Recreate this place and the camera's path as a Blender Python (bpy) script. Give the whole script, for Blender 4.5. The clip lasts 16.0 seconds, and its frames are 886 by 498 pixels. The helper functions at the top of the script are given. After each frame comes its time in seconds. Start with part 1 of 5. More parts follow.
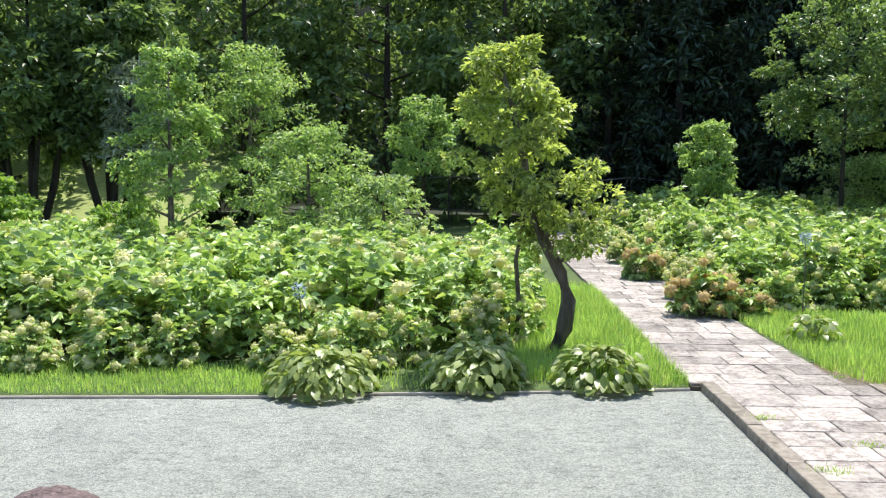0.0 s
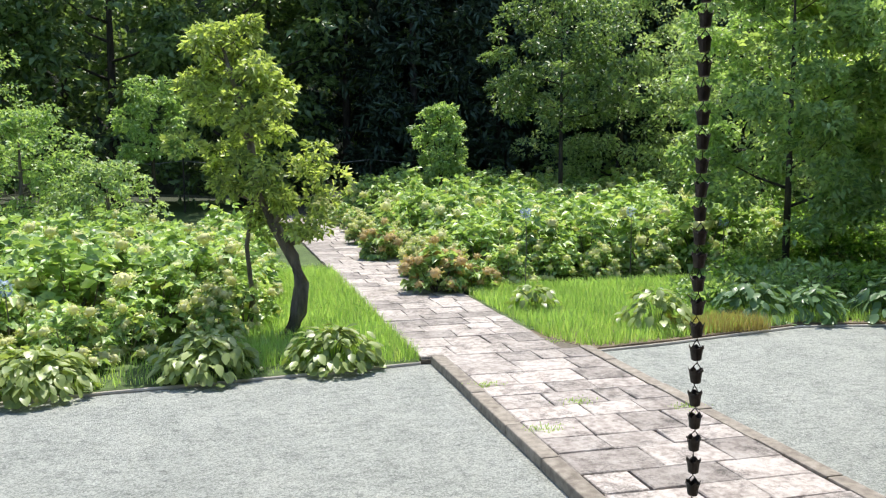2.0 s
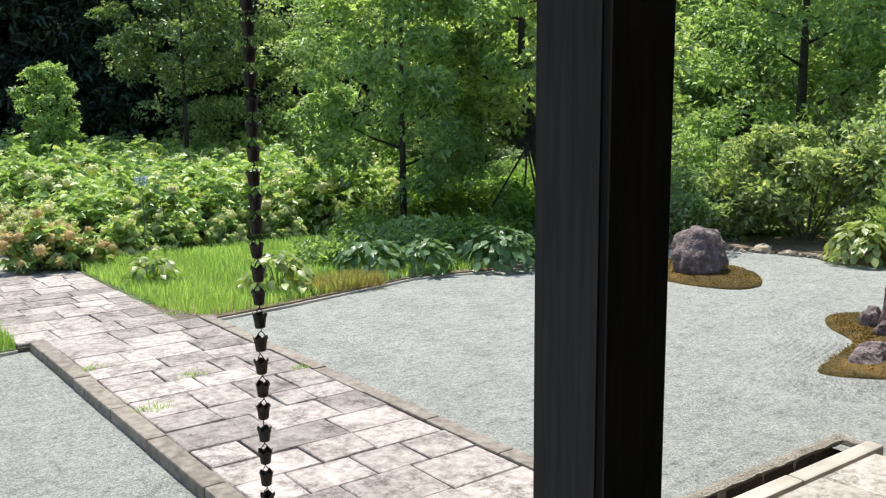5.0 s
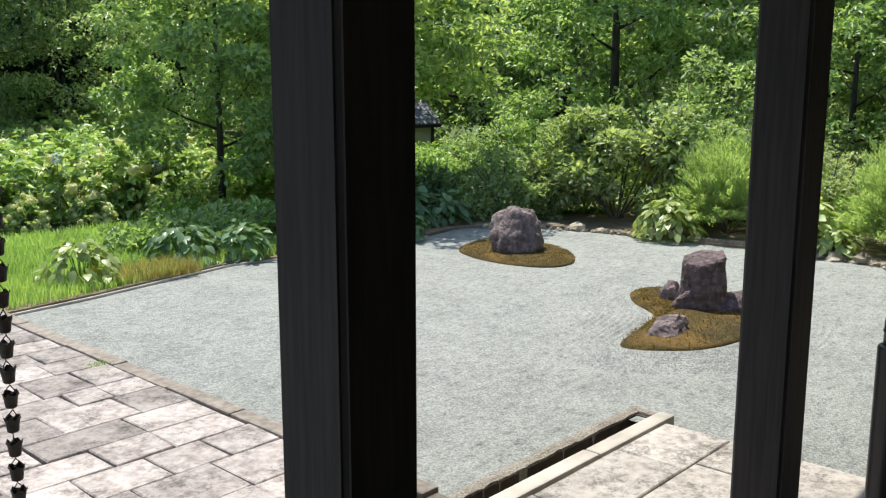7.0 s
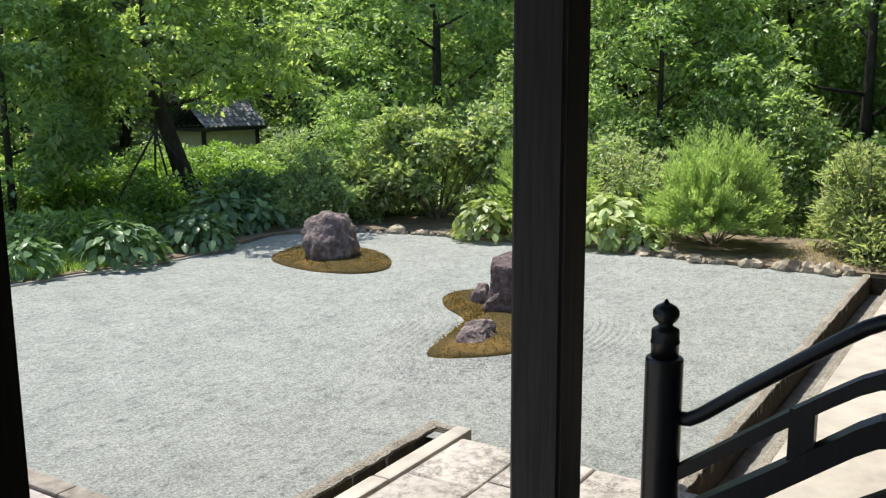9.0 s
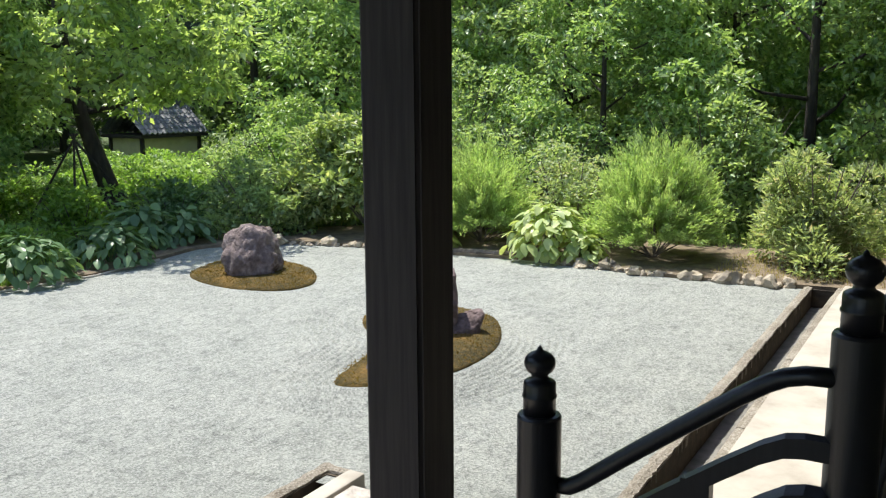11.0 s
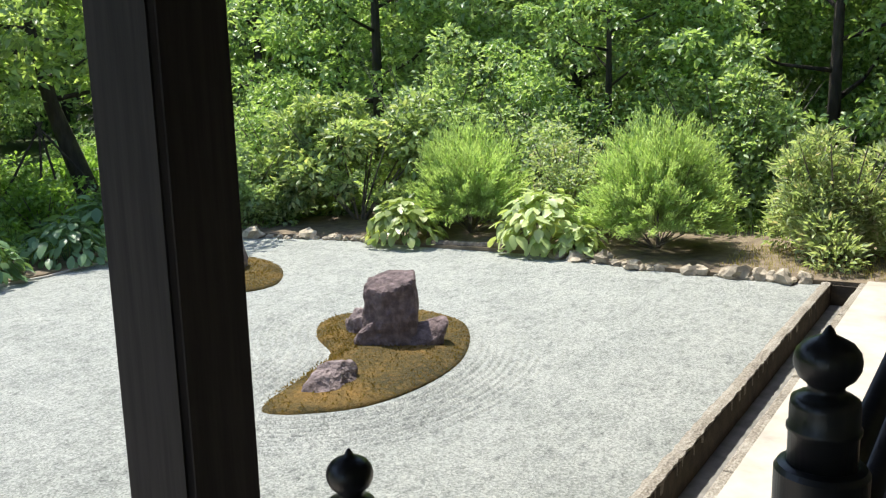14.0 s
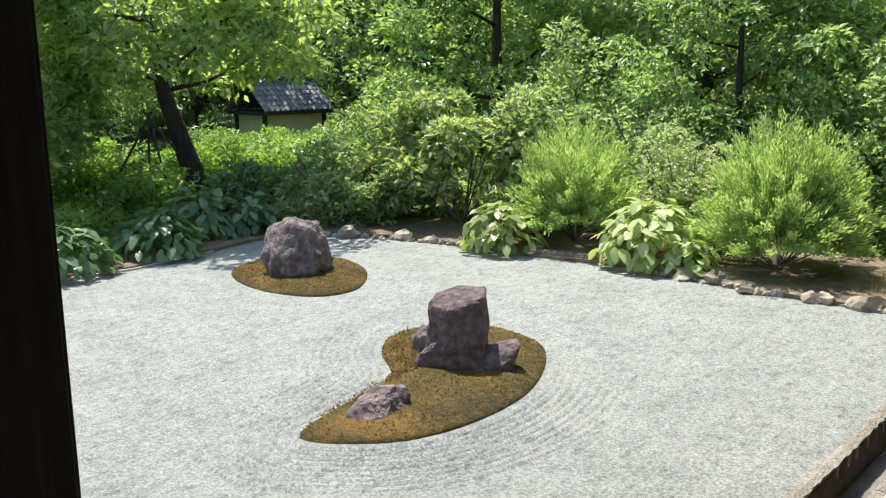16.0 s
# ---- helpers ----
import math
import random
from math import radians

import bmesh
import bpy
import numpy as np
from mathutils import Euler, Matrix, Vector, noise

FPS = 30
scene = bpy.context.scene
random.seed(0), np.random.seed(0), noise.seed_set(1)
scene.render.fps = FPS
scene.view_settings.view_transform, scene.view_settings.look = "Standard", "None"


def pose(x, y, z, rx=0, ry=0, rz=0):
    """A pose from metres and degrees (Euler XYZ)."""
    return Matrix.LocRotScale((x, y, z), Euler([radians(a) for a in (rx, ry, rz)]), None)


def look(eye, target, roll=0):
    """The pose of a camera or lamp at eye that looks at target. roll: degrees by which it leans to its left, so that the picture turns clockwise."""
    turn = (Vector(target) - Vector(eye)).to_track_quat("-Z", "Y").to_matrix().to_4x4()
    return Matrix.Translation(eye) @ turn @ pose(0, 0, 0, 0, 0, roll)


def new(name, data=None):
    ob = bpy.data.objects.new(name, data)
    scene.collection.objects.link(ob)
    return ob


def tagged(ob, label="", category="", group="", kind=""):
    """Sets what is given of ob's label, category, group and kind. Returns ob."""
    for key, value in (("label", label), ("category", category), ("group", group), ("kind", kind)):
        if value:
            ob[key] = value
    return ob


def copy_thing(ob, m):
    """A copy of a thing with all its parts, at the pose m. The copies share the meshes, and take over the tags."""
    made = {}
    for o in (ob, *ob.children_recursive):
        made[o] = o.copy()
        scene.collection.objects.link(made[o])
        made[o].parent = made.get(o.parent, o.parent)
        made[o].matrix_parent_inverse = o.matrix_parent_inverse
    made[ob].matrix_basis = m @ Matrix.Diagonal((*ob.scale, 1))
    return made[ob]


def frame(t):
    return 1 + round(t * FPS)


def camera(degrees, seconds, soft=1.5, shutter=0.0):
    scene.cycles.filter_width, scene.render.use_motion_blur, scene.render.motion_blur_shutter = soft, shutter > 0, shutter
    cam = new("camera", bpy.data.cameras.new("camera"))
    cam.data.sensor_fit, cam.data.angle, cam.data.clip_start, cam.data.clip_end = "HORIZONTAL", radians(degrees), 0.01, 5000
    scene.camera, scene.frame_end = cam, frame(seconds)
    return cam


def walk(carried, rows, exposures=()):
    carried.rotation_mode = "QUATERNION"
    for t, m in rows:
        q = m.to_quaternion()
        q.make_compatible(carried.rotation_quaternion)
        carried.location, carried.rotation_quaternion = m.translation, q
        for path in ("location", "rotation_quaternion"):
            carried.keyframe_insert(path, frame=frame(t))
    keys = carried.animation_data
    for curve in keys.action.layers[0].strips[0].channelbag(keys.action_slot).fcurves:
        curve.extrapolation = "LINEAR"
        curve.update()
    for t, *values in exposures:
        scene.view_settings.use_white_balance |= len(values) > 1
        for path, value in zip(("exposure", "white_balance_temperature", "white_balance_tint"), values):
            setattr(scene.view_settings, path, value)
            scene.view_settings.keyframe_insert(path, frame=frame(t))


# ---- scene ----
# ---- camera and its walk ----
cam = camera(52.05, 16.0, soft=1.25)
ROWS = [
    (0, -2.559, -9.997, 2.507, 1.36, -5.41, 0.46),
    (0.5, -2.512, -9.975, 2.500, -2.60, -5.79, 0.27),
    (1, -2.439, -9.945, 2.485, -6.89, -6.09, -0.09),
    (1.5, -2.387, -9.957, 2.485, -11.05, -6.40, -0.24),
    (2, -2.340, -9.979, 2.491, -14.52, -6.42, -0.22),
    (2.5, -2.279, -10.000, 2.498, -18.16, -6.78, -0.21),
    (3, -2.234, -10.010, 2.497, -21.34, -7.12, -0.12),
    (3.5, -2.158, -10.019, 2.503, -24.69, -7.38, -0.06),
    (4, -2.105, -10.035, 2.501, -28.03, -7.91, -0.21),
    (4.5, -2.039, -10.045, 2.493, -31.50, -8.72, -0.54),
    (5, -1.970, -10.008, 2.490, -36.80, -8.87, -0.51),
    (7.5, -1.559, -10.072, 2.508, -50.22, -10.14, -0.10),
    (8, -1.384, -10.056, 2.510, -54.55, -9.85, -0.43),
    (8.5, -1.233, -10.052, 2.509, -57.53, -9.89, -0.63),
    (9, -1.073, -10.130, 2.506, -57.14, -10.20, -0.33),
    (9.5, -0.908, -10.182, 2.511, -57.01, -10.60, -0.45),
    (10, -0.708, -10.166, 2.526, -59.53, -9.74, -0.46),
    (12.5, 0.377, -10.250, 2.500, -58.08, -10.89, -0.64),
    (13, 0.606, -10.252, 2.504, -57.02, -11.67, -0.85),
    (13.5, 0.856, -10.186, 2.495, -58.41, -11.81, -1.44),
    (14, 1.060, -10.180, 2.488, -57.48, -11.18, -1.49),
    (14.5, 1.298, -10.189, 2.486, -54.71, -11.21, -0.84),
    (15, 1.525, -10.162, 2.500, -53.54, -11.64, -1.30),
    (15.5, 1.759, -10.138, 2.494, -51.92, -11.58, -1.13),
    (16, 1.992, -10.168, 2.500, -48.81, -11.36, -0.62),
]


def aim(x, y, z, yaw, pitch, roll):
    a, b = radians(yaw), radians(pitch)
    ahead = Vector((-math.sin(a) * math.cos(b), math.cos(a) * math.cos(b), math.sin(b)))
    return look((x, y, z), Vector((x, y, z)) + ahead * 5, roll)


walk(cam, [(r[0], aim(*r[1:])) for r in ROWS], [(0, 0.74), (3, 0.63), (8.5, 0.58), (10, 0.64), (13, 0.90), (16, 0.86)])

# ---- sky and sun ----
SUN_DIR = Vector((0.16, 0.40, 0.92)).normalized()
world = bpy.data.worlds.new("sky")
scene.world = world
world.use_nodes = True
wn = world.node_tree.nodes
sky = wn.new("ShaderNodeTexSky")
sky.sky_type = "NISHITA"
sky.sun_disc = False
sky.sun_elevation = math.asin(SUN_DIR.z)
sky.sun_rotation = math.atan2(SUN_DIR.x, SUN_DIR.y)
wn["Background"].inputs["Strength"].default_value = 0.15
world.node_tree.links.new(sky.outputs[0], wn["Background"].inputs["Color"])
sun = new("sun", bpy.data.lights.new("sun", "SUN"))
sun.data.energy = 4.0
sun.data.angle = radians(0.55)
sun.data.color = (1.0, 0.95, 0.86)
sun.matrix_world = look(SUN_DIR * 60, (0, 0, 0))


# ---- materials ----
def ramp(nt, fac, stops):
    n = nt.nodes.new("ShaderNodeValToRGB")
    e = n.color_ramp.elements
    while len(e) < len(stops):
        e.new(0.5)
    for k, (p, c) in enumerate(stops):
        e[k].position = p
        e[k].color = (*c, 1)
    nt.links.new(fac, n.inputs[0])
    return n.outputs[0]


def mix(nt, a, b, fac, mode="MIX"):
    n = nt.nodes.new("ShaderNodeMix")
    n.data_type = "RGBA"
    n.blend_type = mode
    for sock, v in ((n.inputs[0], fac), (n.inputs[6], a), (n.inputs[7], b)):
        if isinstance(v, (int, float)):
            sock.default_value = v
        elif isinstance(v, tuple):
            sock.default_value = (*v, 1)
        else:
            nt.links.new(v, sock)
    return n.outputs[2]


def tex(nt, kind, scale, detail=4.0, stretch=(1, 1, 1), rough=0.55):
    co = nt.nodes.new("ShaderNodeNewGeometry").outputs["Position"]
    mp = nt.nodes.new("ShaderNodeMapping")
    mp.inputs["Scale"].default_value = stretch
    nt.links.new(co, mp.inputs[0])
    n = nt.nodes.new("ShaderNodeTexNoise" if kind == "noise" else "ShaderNodeTexVoronoi")
    n.inputs["Scale"].default_value = scale
    if kind == "noise":
        n.inputs["Detail"].default_value = detail
        n.inputs["Roughness"].default_value = rough
    nt.links.new(mp.outputs[0], n.inputs["Vector"])
    return n.outputs["Color"] if kind == "cells" else n.outputs[0]


def bump(nt, bsdf, height, strength, dist):
    n = nt.nodes.new("ShaderNodeBump")
    n.inputs["Strength"].default_value = strength
    n.inputs["Distance"].default_value = dist
    nt.links.new(height, n.inputs["Height"])
    nt.links.new(n.outputs[0], bsdf.inputs["Normal"])


def material(name, rough=0.8):
    m = bpy.data.materials.new(name)
    m.use_nodes = True
    b = m.node_tree.nodes["Principled BSDF"]
    b.inputs["Roughness"].default_value = rough
    return m, m.node_tree, b


def surface(name, dark, mid, light, scale, big=0.6, rough=0.85, bump_s=0.4, bump_d=0.01, stretch=(1, 1, 1), grain=None, vary=0.0, fine=0.35, speck=0.0):
    """Noise at two scales over three tones, with fine relief."""
    m, nt, b = material(name, rough)
    n1 = tex(nt, "noise", scale, 6, stretch)
    n2 = tex(nt, "noise", big, 4, stretch)
    c1 = ramp(nt, n1, [(0.3, dark), (0.5, mid), (0.7, light)])
    c2 = ramp(nt, n2, [(0.3, dark), (0.5, mid), (0.7, light)])
    col = mix(nt, c2, c1, 1 - fine)
    if speck:
        lichen = mix(nt, tex(nt, "noise", 42, 8, stretch, 0.8), tex(nt, "noise", 4.5, 4), 0.45)
        col = mix(nt, col, ramp(nt, lichen, [(0.40, (1 - speck,) * 3), (0.49, (1.0, 1.0, 1.0))]), 1.0, "MULTIPLY")
    if vary:
        info = nt.nodes.new("ShaderNodeObjectInfo")
        tone = ramp(nt, info.outputs["Random"], [(0.0, (1 - vary,) * 3), (1.0, (1 + vary * 0.4,) * 3)])
        col = mix(nt, col, tone, 1.0, "MULTIPLY")
    nt.links.new(col, b.inputs["Base Color"])
    g = tex(nt, "noise", grain or scale * 4, 5, stretch)
    bump(nt, b, g, bump_s, bump_d)
    return m


def leafy(name, dark, light, through_light=0.4, rough=0.45, accent=None, gloss=0.42):
    """Leaves: every leaf its own tone, waxy, with some light passing through."""
    m, nt, b = material(name, rough)
    rnd = nt.nodes.new("ShaderNodeNewGeometry").outputs["Random Per Island"]
    stops = [(0.0, dark), (0.85, light)] + ([(1.0, accent)] if accent else [])
    c1 = ramp(nt, rnd, stops)
    n = tex(nt, "noise", 0.9, 3)
    col = mix(nt, c1, ramp(nt, n, [(0.35, tuple(v * 0.75 for v in dark)), (0.65, light)]), 0.30)
    nt.links.new(col, b.inputs["Base Color"])
    b.inputs["Specular IOR Level"].default_value = gloss
    tr = nt.nodes.new("ShaderNodeBsdfTranslucent")
    nt.links.new(mix(nt, col, (1.56, 1.6, 0.76), 1.0, "MULTIPLY"), tr.inputs["Color"])
    mx = nt.nodes.new("ShaderNodeMixShader")
    mx.inputs[0].default_value = through_light
    nt.links.new(b.outputs[0], mx.inputs[1])
    nt.links.new(tr.outputs[0], mx.inputs[2])
    nt.links.new(mx.outputs[0], nt.nodes["Material Output"].inputs["Surface"])
    return m


def gravel_material():
    m, nt, b = material("grey_green_gravel", 0.95)
    cells = tex(nt, "cells", 75)
    grains = ramp(nt, cells, [(0.12, (0.17, 0.185, 0.172)), (0.5, (0.41, 0.43, 0.40)), (0.88, (0.66, 0.675, 0.62))])
    patch = ramp(nt, tex(nt, "noise", 1.7, 9, (1, 1, 1), 0.72), [(0.38, (0.29, 0.31, 0.28)), (0.5, (0.40, 0.42, 0.38)), (0.66, (0.51, 0.525, 0.475))])
    speck = ramp(nt, tex(nt, "noise", 40, 6, (1, 1, 1), 0.8), [(0.34, (0.50, 0.51, 0.52)), (0.5, (0.94, 0.94, 0.94)), (0.7, (1.08, 1.08, 1.08))])
    col = mix(nt, mix(nt, patch, grains, 0.52), speck, 1.0, "MULTIPLY")
    tuft = ramp(nt, tex(nt, "noise", 9, 8, (0.8, 1.3, 1), 0.78), [(0.36, (0.50, 0.52, 0.52)), (0.47, (0.90, 0.90, 0.90)), (0.62, (1.0, 1.0, 1.0))])
    col = mix(nt, col, tuft, 1.0, "MULTIPLY")
    nt.links.new(col, b.inputs["Base Color"])
    bump(nt, b, tex(nt, "noise", 55, 6, (1, 1, 1), 0.75), 1.0, 0.02)
    return m


def wood_material(name, dark, light, rough=0.5, axis=2, coarse=1.0):
    st = [14.0 * coarse, 14.0 * coarse, 14.0 * coarse]
    st[axis] = 0.7
    m, nt, b = material(name, rough)
    n = tex(nt, "noise", 3.0, 8, tuple(st), 0.6)
    w = tex(nt, "noise", 1.3, 3)
    col = mix(nt, ramp(nt, n, [(0.35, dark), (0.65, light)]), ramp(nt, w, [(0.3, dark), (0.7, light)]), 0.35)
    nt.links.new(col, b.inputs["Base Color"])
    bump(nt, b, n, 0.35, 0.004)
    return m


M_GRAVEL = gravel_material()
M_SOIL = surface("dry_soil", (0.10, 0.075, 0.05), (0.19, 0.145, 0.095), (0.30, 0.24, 0.16), 7, 0.8, bump_s=0.7, bump_d=0.03)
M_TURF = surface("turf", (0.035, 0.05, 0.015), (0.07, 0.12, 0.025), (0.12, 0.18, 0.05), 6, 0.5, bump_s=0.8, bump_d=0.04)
# brighter version of the turf, with the far bank's sunlight put into its colour
M_LAWN = surface("sun_toned_lawn", (0.16, 0.21, 0.05), (0.26, 0.32, 0.09), (0.36, 0.42, 0.14), 5, 0.5, bump_s=0.6, bump_d=0.03)
# leaf litter coloured near black to hold the shade under the tree crowns
M_WOODFLOOR = surface("shade_toned_forest_floor", (0.015, 0.02, 0.008), (0.03, 0.045, 0.015), (0.06, 0.075, 0.03), 1.5, 0.15, bump_s=0.9, bump_d=0.3)
M_PATH = surface("pinkish_paving_stone", (0.17, 0.14, 0.125), (0.44, 0.39, 0.355), (0.64, 0.59, 0.55), 17, 2.6, bump_s=0.55, bump_d=0.012, grain=60, vary=0.40, speck=0.6)
M_SLAB = surface("pale_paving_slab", (0.15, 0.13, 0.11), (0.45, 0.41, 0.36), (0.58, 0.54, 0.48), 14, 1.8, bump_s=0.5, bump_d=0.01, grain=70, vary=0.2, speck=0.6)
M_JOINT = surface("joint_mortar", (0.05, 0.042, 0.03), (0.12, 0.10, 0.075), (0.22, 0.19, 0.145), 20, 2)
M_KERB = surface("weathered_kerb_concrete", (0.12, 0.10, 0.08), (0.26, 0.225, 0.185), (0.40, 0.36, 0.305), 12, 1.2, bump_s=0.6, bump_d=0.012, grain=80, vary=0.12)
M_AGG = surface("rough_aggregate_concrete", (0.11, 0.09, 0.06), (0.34, 0.30, 0.24), (0.58, 0.54, 0.46), 60, 3, bump_s=1.0, bump_d=0.03, grain=60)
M_TRENCH = surface("dark_brown_drain_concrete", (0.03, 0.024, 0.016), (0.065, 0.05, 0.032), (0.12, 0.09, 0.055), 10, 2, bump_s=0.5)
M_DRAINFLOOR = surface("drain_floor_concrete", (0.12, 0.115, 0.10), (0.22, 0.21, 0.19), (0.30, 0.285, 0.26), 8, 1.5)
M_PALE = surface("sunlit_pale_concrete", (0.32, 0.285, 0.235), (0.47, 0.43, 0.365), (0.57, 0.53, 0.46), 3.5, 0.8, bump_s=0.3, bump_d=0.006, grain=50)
M_POST = wood_material("dark_stained_post_timber", (0.020, 0.017, 0.018), (0.050, 0.042, 0.041), 0.75)
M_POST.node_tree.nodes["Principled BSDF"].inputs["Specular IOR Level"].default_value = 0.4
M_RAIL = wood_material("black_lacquered_timber", (0.010, 0.010, 0.012), (0.022, 0.021, 0.024), 0.34)
M_DECK = wood_material("worn_veranda_boards", (0.10, 0.075, 0.05), (0.2, 0.155, 0.11), 0.6, axis=0)
M_PLASTER = surface("cream_plaster", (0.52, 0.47, 0.33), (0.62, 0.56, 0.40), (0.70, 0.64, 0.48), 5, 0.7, bump_s=0.2)
M_BRONZE = surface("aged_bronze", (0.018, 0.015, 0.014), (0.04, 0.033, 0.03), (0.075, 0.06, 0.055), 30, 5, rough=0.5, bump_s=0.3)
M_BRONZE.node_tree.nodes["Principled BSDF"].inputs["Metallic"].default_value = 0.6
M_ROCK = surface("reddish_volcanic_rock", (0.07, 0.052, 0.05), (0.19, 0.145, 0.14), (0.42, 0.34, 0.32), 12, 3.2, bump_s=1.0, bump_d=0.05, grain=24)
M_STUMPROCK = surface("dark_purple_brown_rock", (0.05, 0.036, 0.034), (0.13, 0.092, 0.09), (0.27, 0.20, 0.20), 15, 3.0, bump_s=0.9, bump_d=0.05, grain=18)
M_COBBLE = surface("edging_cobble", (0.22, 0.18, 0.13), (0.42, 0.36, 0.27), (0.60, 0.53, 0.41), 10, 2, bump_s=0.6, bump_d=0.02, vary=0.35)
M_MOSS = surface("brown_gold_moss", (0.032, 0.030, 0.009), (0.105, 0.076, 0.017), (0.31, 0.175, 0.038), 22, 2.0, rough=0.95, fine=0.6, bump_s=1.0, bump_d=0.04, grain=70)
M_BARK = surface("grey_brown_bark", (0.06, 0.05, 0.04), (0.16, 0.135, 0.11), (0.30, 0.26, 0.22), 14, 2, bump_s=1.0, bump_d=0.03, stretch=(1, 1, 0.25))
M_DARKBARK = surface("dark_bark", (0.02, 0.016, 0.013), (0.05, 0.04, 0.033), (0.09, 0.075, 0.06), 12, 2, bump_s=1.0, bump_d=0.03, stretch=(1, 1, 0.25))
M_TILE = surface("glazed_grey_roof_tile", (0.10, 0.105, 0.12), (0.17, 0.175, 0.19), (0.26, 0.265, 0.28), 6, 1, rough=0.55, bump_s=0.15, vary=0.2)
M_WIRE = surface("galvanised_wire", (0.2, 0.2, 0.2), (0.3, 0.3, 0.3), (0.4, 0.4, 0.4), 8, rough=0.5)

L_HYD = leafy("hydrangea_leaf", (0.11, 0.21, 0.065), (0.52, 0.68, 0.28), 0.30, 0.40, (0.64, 0.70, 0.30))
L_HEAD = leafy("faded_hydrangea_head", (0.46, 0.50, 0.25), (0.76, 0.78, 0.47), 0.3, 0.75, (0.70, 0.62, 0.38), 0.12)
L_RUST = leafy("rust_hydrangea_head", (0.38, 0.30, 0.15), (0.66, 0.55, 0.32), 0.3, 0.75, (0.62, 0.40, 0.22), 0.12)
L_BLUE = leafy("blue_hydrangea_head", (0.26, 0.34, 0.55), (0.45, 0.54, 0.75), 0.3, 0.7)
L_HOSTA = leafy("hosta_leaf", (0.14, 0.21, 0.06), (0.44, 0.52, 0.20), 0.3, 0.36, (0.66, 0.68, 0.40))
L_HOSTADARK = leafy("deep_green_hosta_leaf", (0.085, 0.165, 0.075), (0.24, 0.37, 0.18), 0.28, 0.34)
L_GRASS = leafy("grass_blade", (0.20, 0.35, 0.08), (0.50, 0.67, 0.26), 0.45, 0.6, (0.56, 0.55, 0.30), 0.3)
L_DRYGRASS = leafy("straw_grass_blade", (0.26, 0.21, 0.08), (0.50, 0.43, 0.20), 0.35, 0.7)
L_TREE = leafy("tree_leaf", (0.12, 0.20, 0.10), (0.50, 0.62, 0.34), 0.42, 0.4)
L_TREELIGHT = leafy("light_tree_leaf", (0.11, 0.21, 0.08), (0.44, 0.58, 0.26), 0.40, 0.4)
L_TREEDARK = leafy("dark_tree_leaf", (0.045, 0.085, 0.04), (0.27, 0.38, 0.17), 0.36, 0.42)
L_OLIVE = leafy("olive_tree_leaf", (0.11, 0.19, 0.07), (0.52, 0.63, 0.29), 0.5, 0.36)
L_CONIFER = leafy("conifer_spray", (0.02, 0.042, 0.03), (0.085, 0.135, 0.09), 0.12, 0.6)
L_FEATHER = leafy("feathery_leaf", (0.26, 0.38, 0.15), (0.58, 0.71, 0.36), 0.40, 0.6, None, 0.25)
L_AZALEA = leafy("azalea_leaf", (0.10, 0.17, 0.07), (0.50, 0.60, 0.30), 0.38, 0.42, (0.78, 0.74, 0.46))
L_GREYLEAF = leafy("grey_green_leaf", (0.22, 0.30, 0.15), (0.54, 0.62, 0.37), 0.38, 0.55, (0.62, 0.50, 0.44))
L_SILVER = leafy("silver_spray", (0.20, 0.26, 0.22), (0.42, 0.50, 0.42), 0.15, 0.5)
L_YELLOWTIP = leafy("yellow_tipped_leaf", (0.085, 0.14, 0.05), (0.53, 0.61, 0.23), 0.46, 0.42)
L_HOSTAPALE = leafy("pale_hosta_leaf", (0.30, 0.40, 0.16), (0.62, 0.69, 0.34), 0.28, 0.42)
L_FERN = leafy("fern_frond", (0.10, 0.19, 0.05), (0.32, 0.48, 0.13), 0.45, 0.5)


# ---- mesh helpers ----
def smooth(me):
    me.polygons.foreach_set("use_smooth", [True] * len(me.polygons))


def part(name, bm, mat, parent=None, label="", soft=False):
    me = bpy.data.meshes.new(name)
    bm.to_mesh(me)
    bm.free()
    me.materials.append(mat)
    if soft:
        smooth(me)
    ob = new(name, me)
    ob.parent = parent
    return tagged(ob, label)


def fast(name, verts, tris, mat, parent=None, label="", soft=False):
    """A mesh object out of computed vertices and faces (all of one size)."""
    verts, tris = np.asarray(verts, np.float32), np.asarray(tris, np.int32)
    k = tris.shape[1]
    me = bpy.data.meshes.new(name)
    me.vertices.add(len(verts))
    me.vertices.foreach_set("co", verts.ravel())
    me.loops.add(tris.size)
    me.loops.foreach_set("vertex_index", tris.ravel())
    me.polygons.add(len(tris))
    me.polygons.foreach_set("loop_start", np.arange(0, tris.size, k, dtype=np.int32))
    me.update(calc_edges=True)
    me.validate()
    if soft:
        smooth(me)
    me.materials.append(mat)
    ob = new(name, me)
    ob.parent = parent
    return tagged(ob, label)


def empty(name, m, label, category, group="", kind=""):
    ob = new(name)
    ob.empty_display_size = 0.1
    ob.matrix_basis = m
    return tagged(ob, label, category, group, kind)


def box(bm, x0, x1, y0, y1, z0, z1, bevel=0.0):
    r = bmesh.ops.create_cube(bm, size=1.0, matrix=Matrix.LocRotScale(((x0 + x1) / 2, (y0 + y1) / 2, (z0 + z1) / 2), None, (x1 - x0, y1 - y0, z1 - z0)))
    if bevel:
        es = list({e for v in r["verts"] for e in v.link_edges})
        bmesh.ops.bevel(bm, geom=es, offset=bevel, segments=2, affect="EDGES", profile=0.6)
    return bm


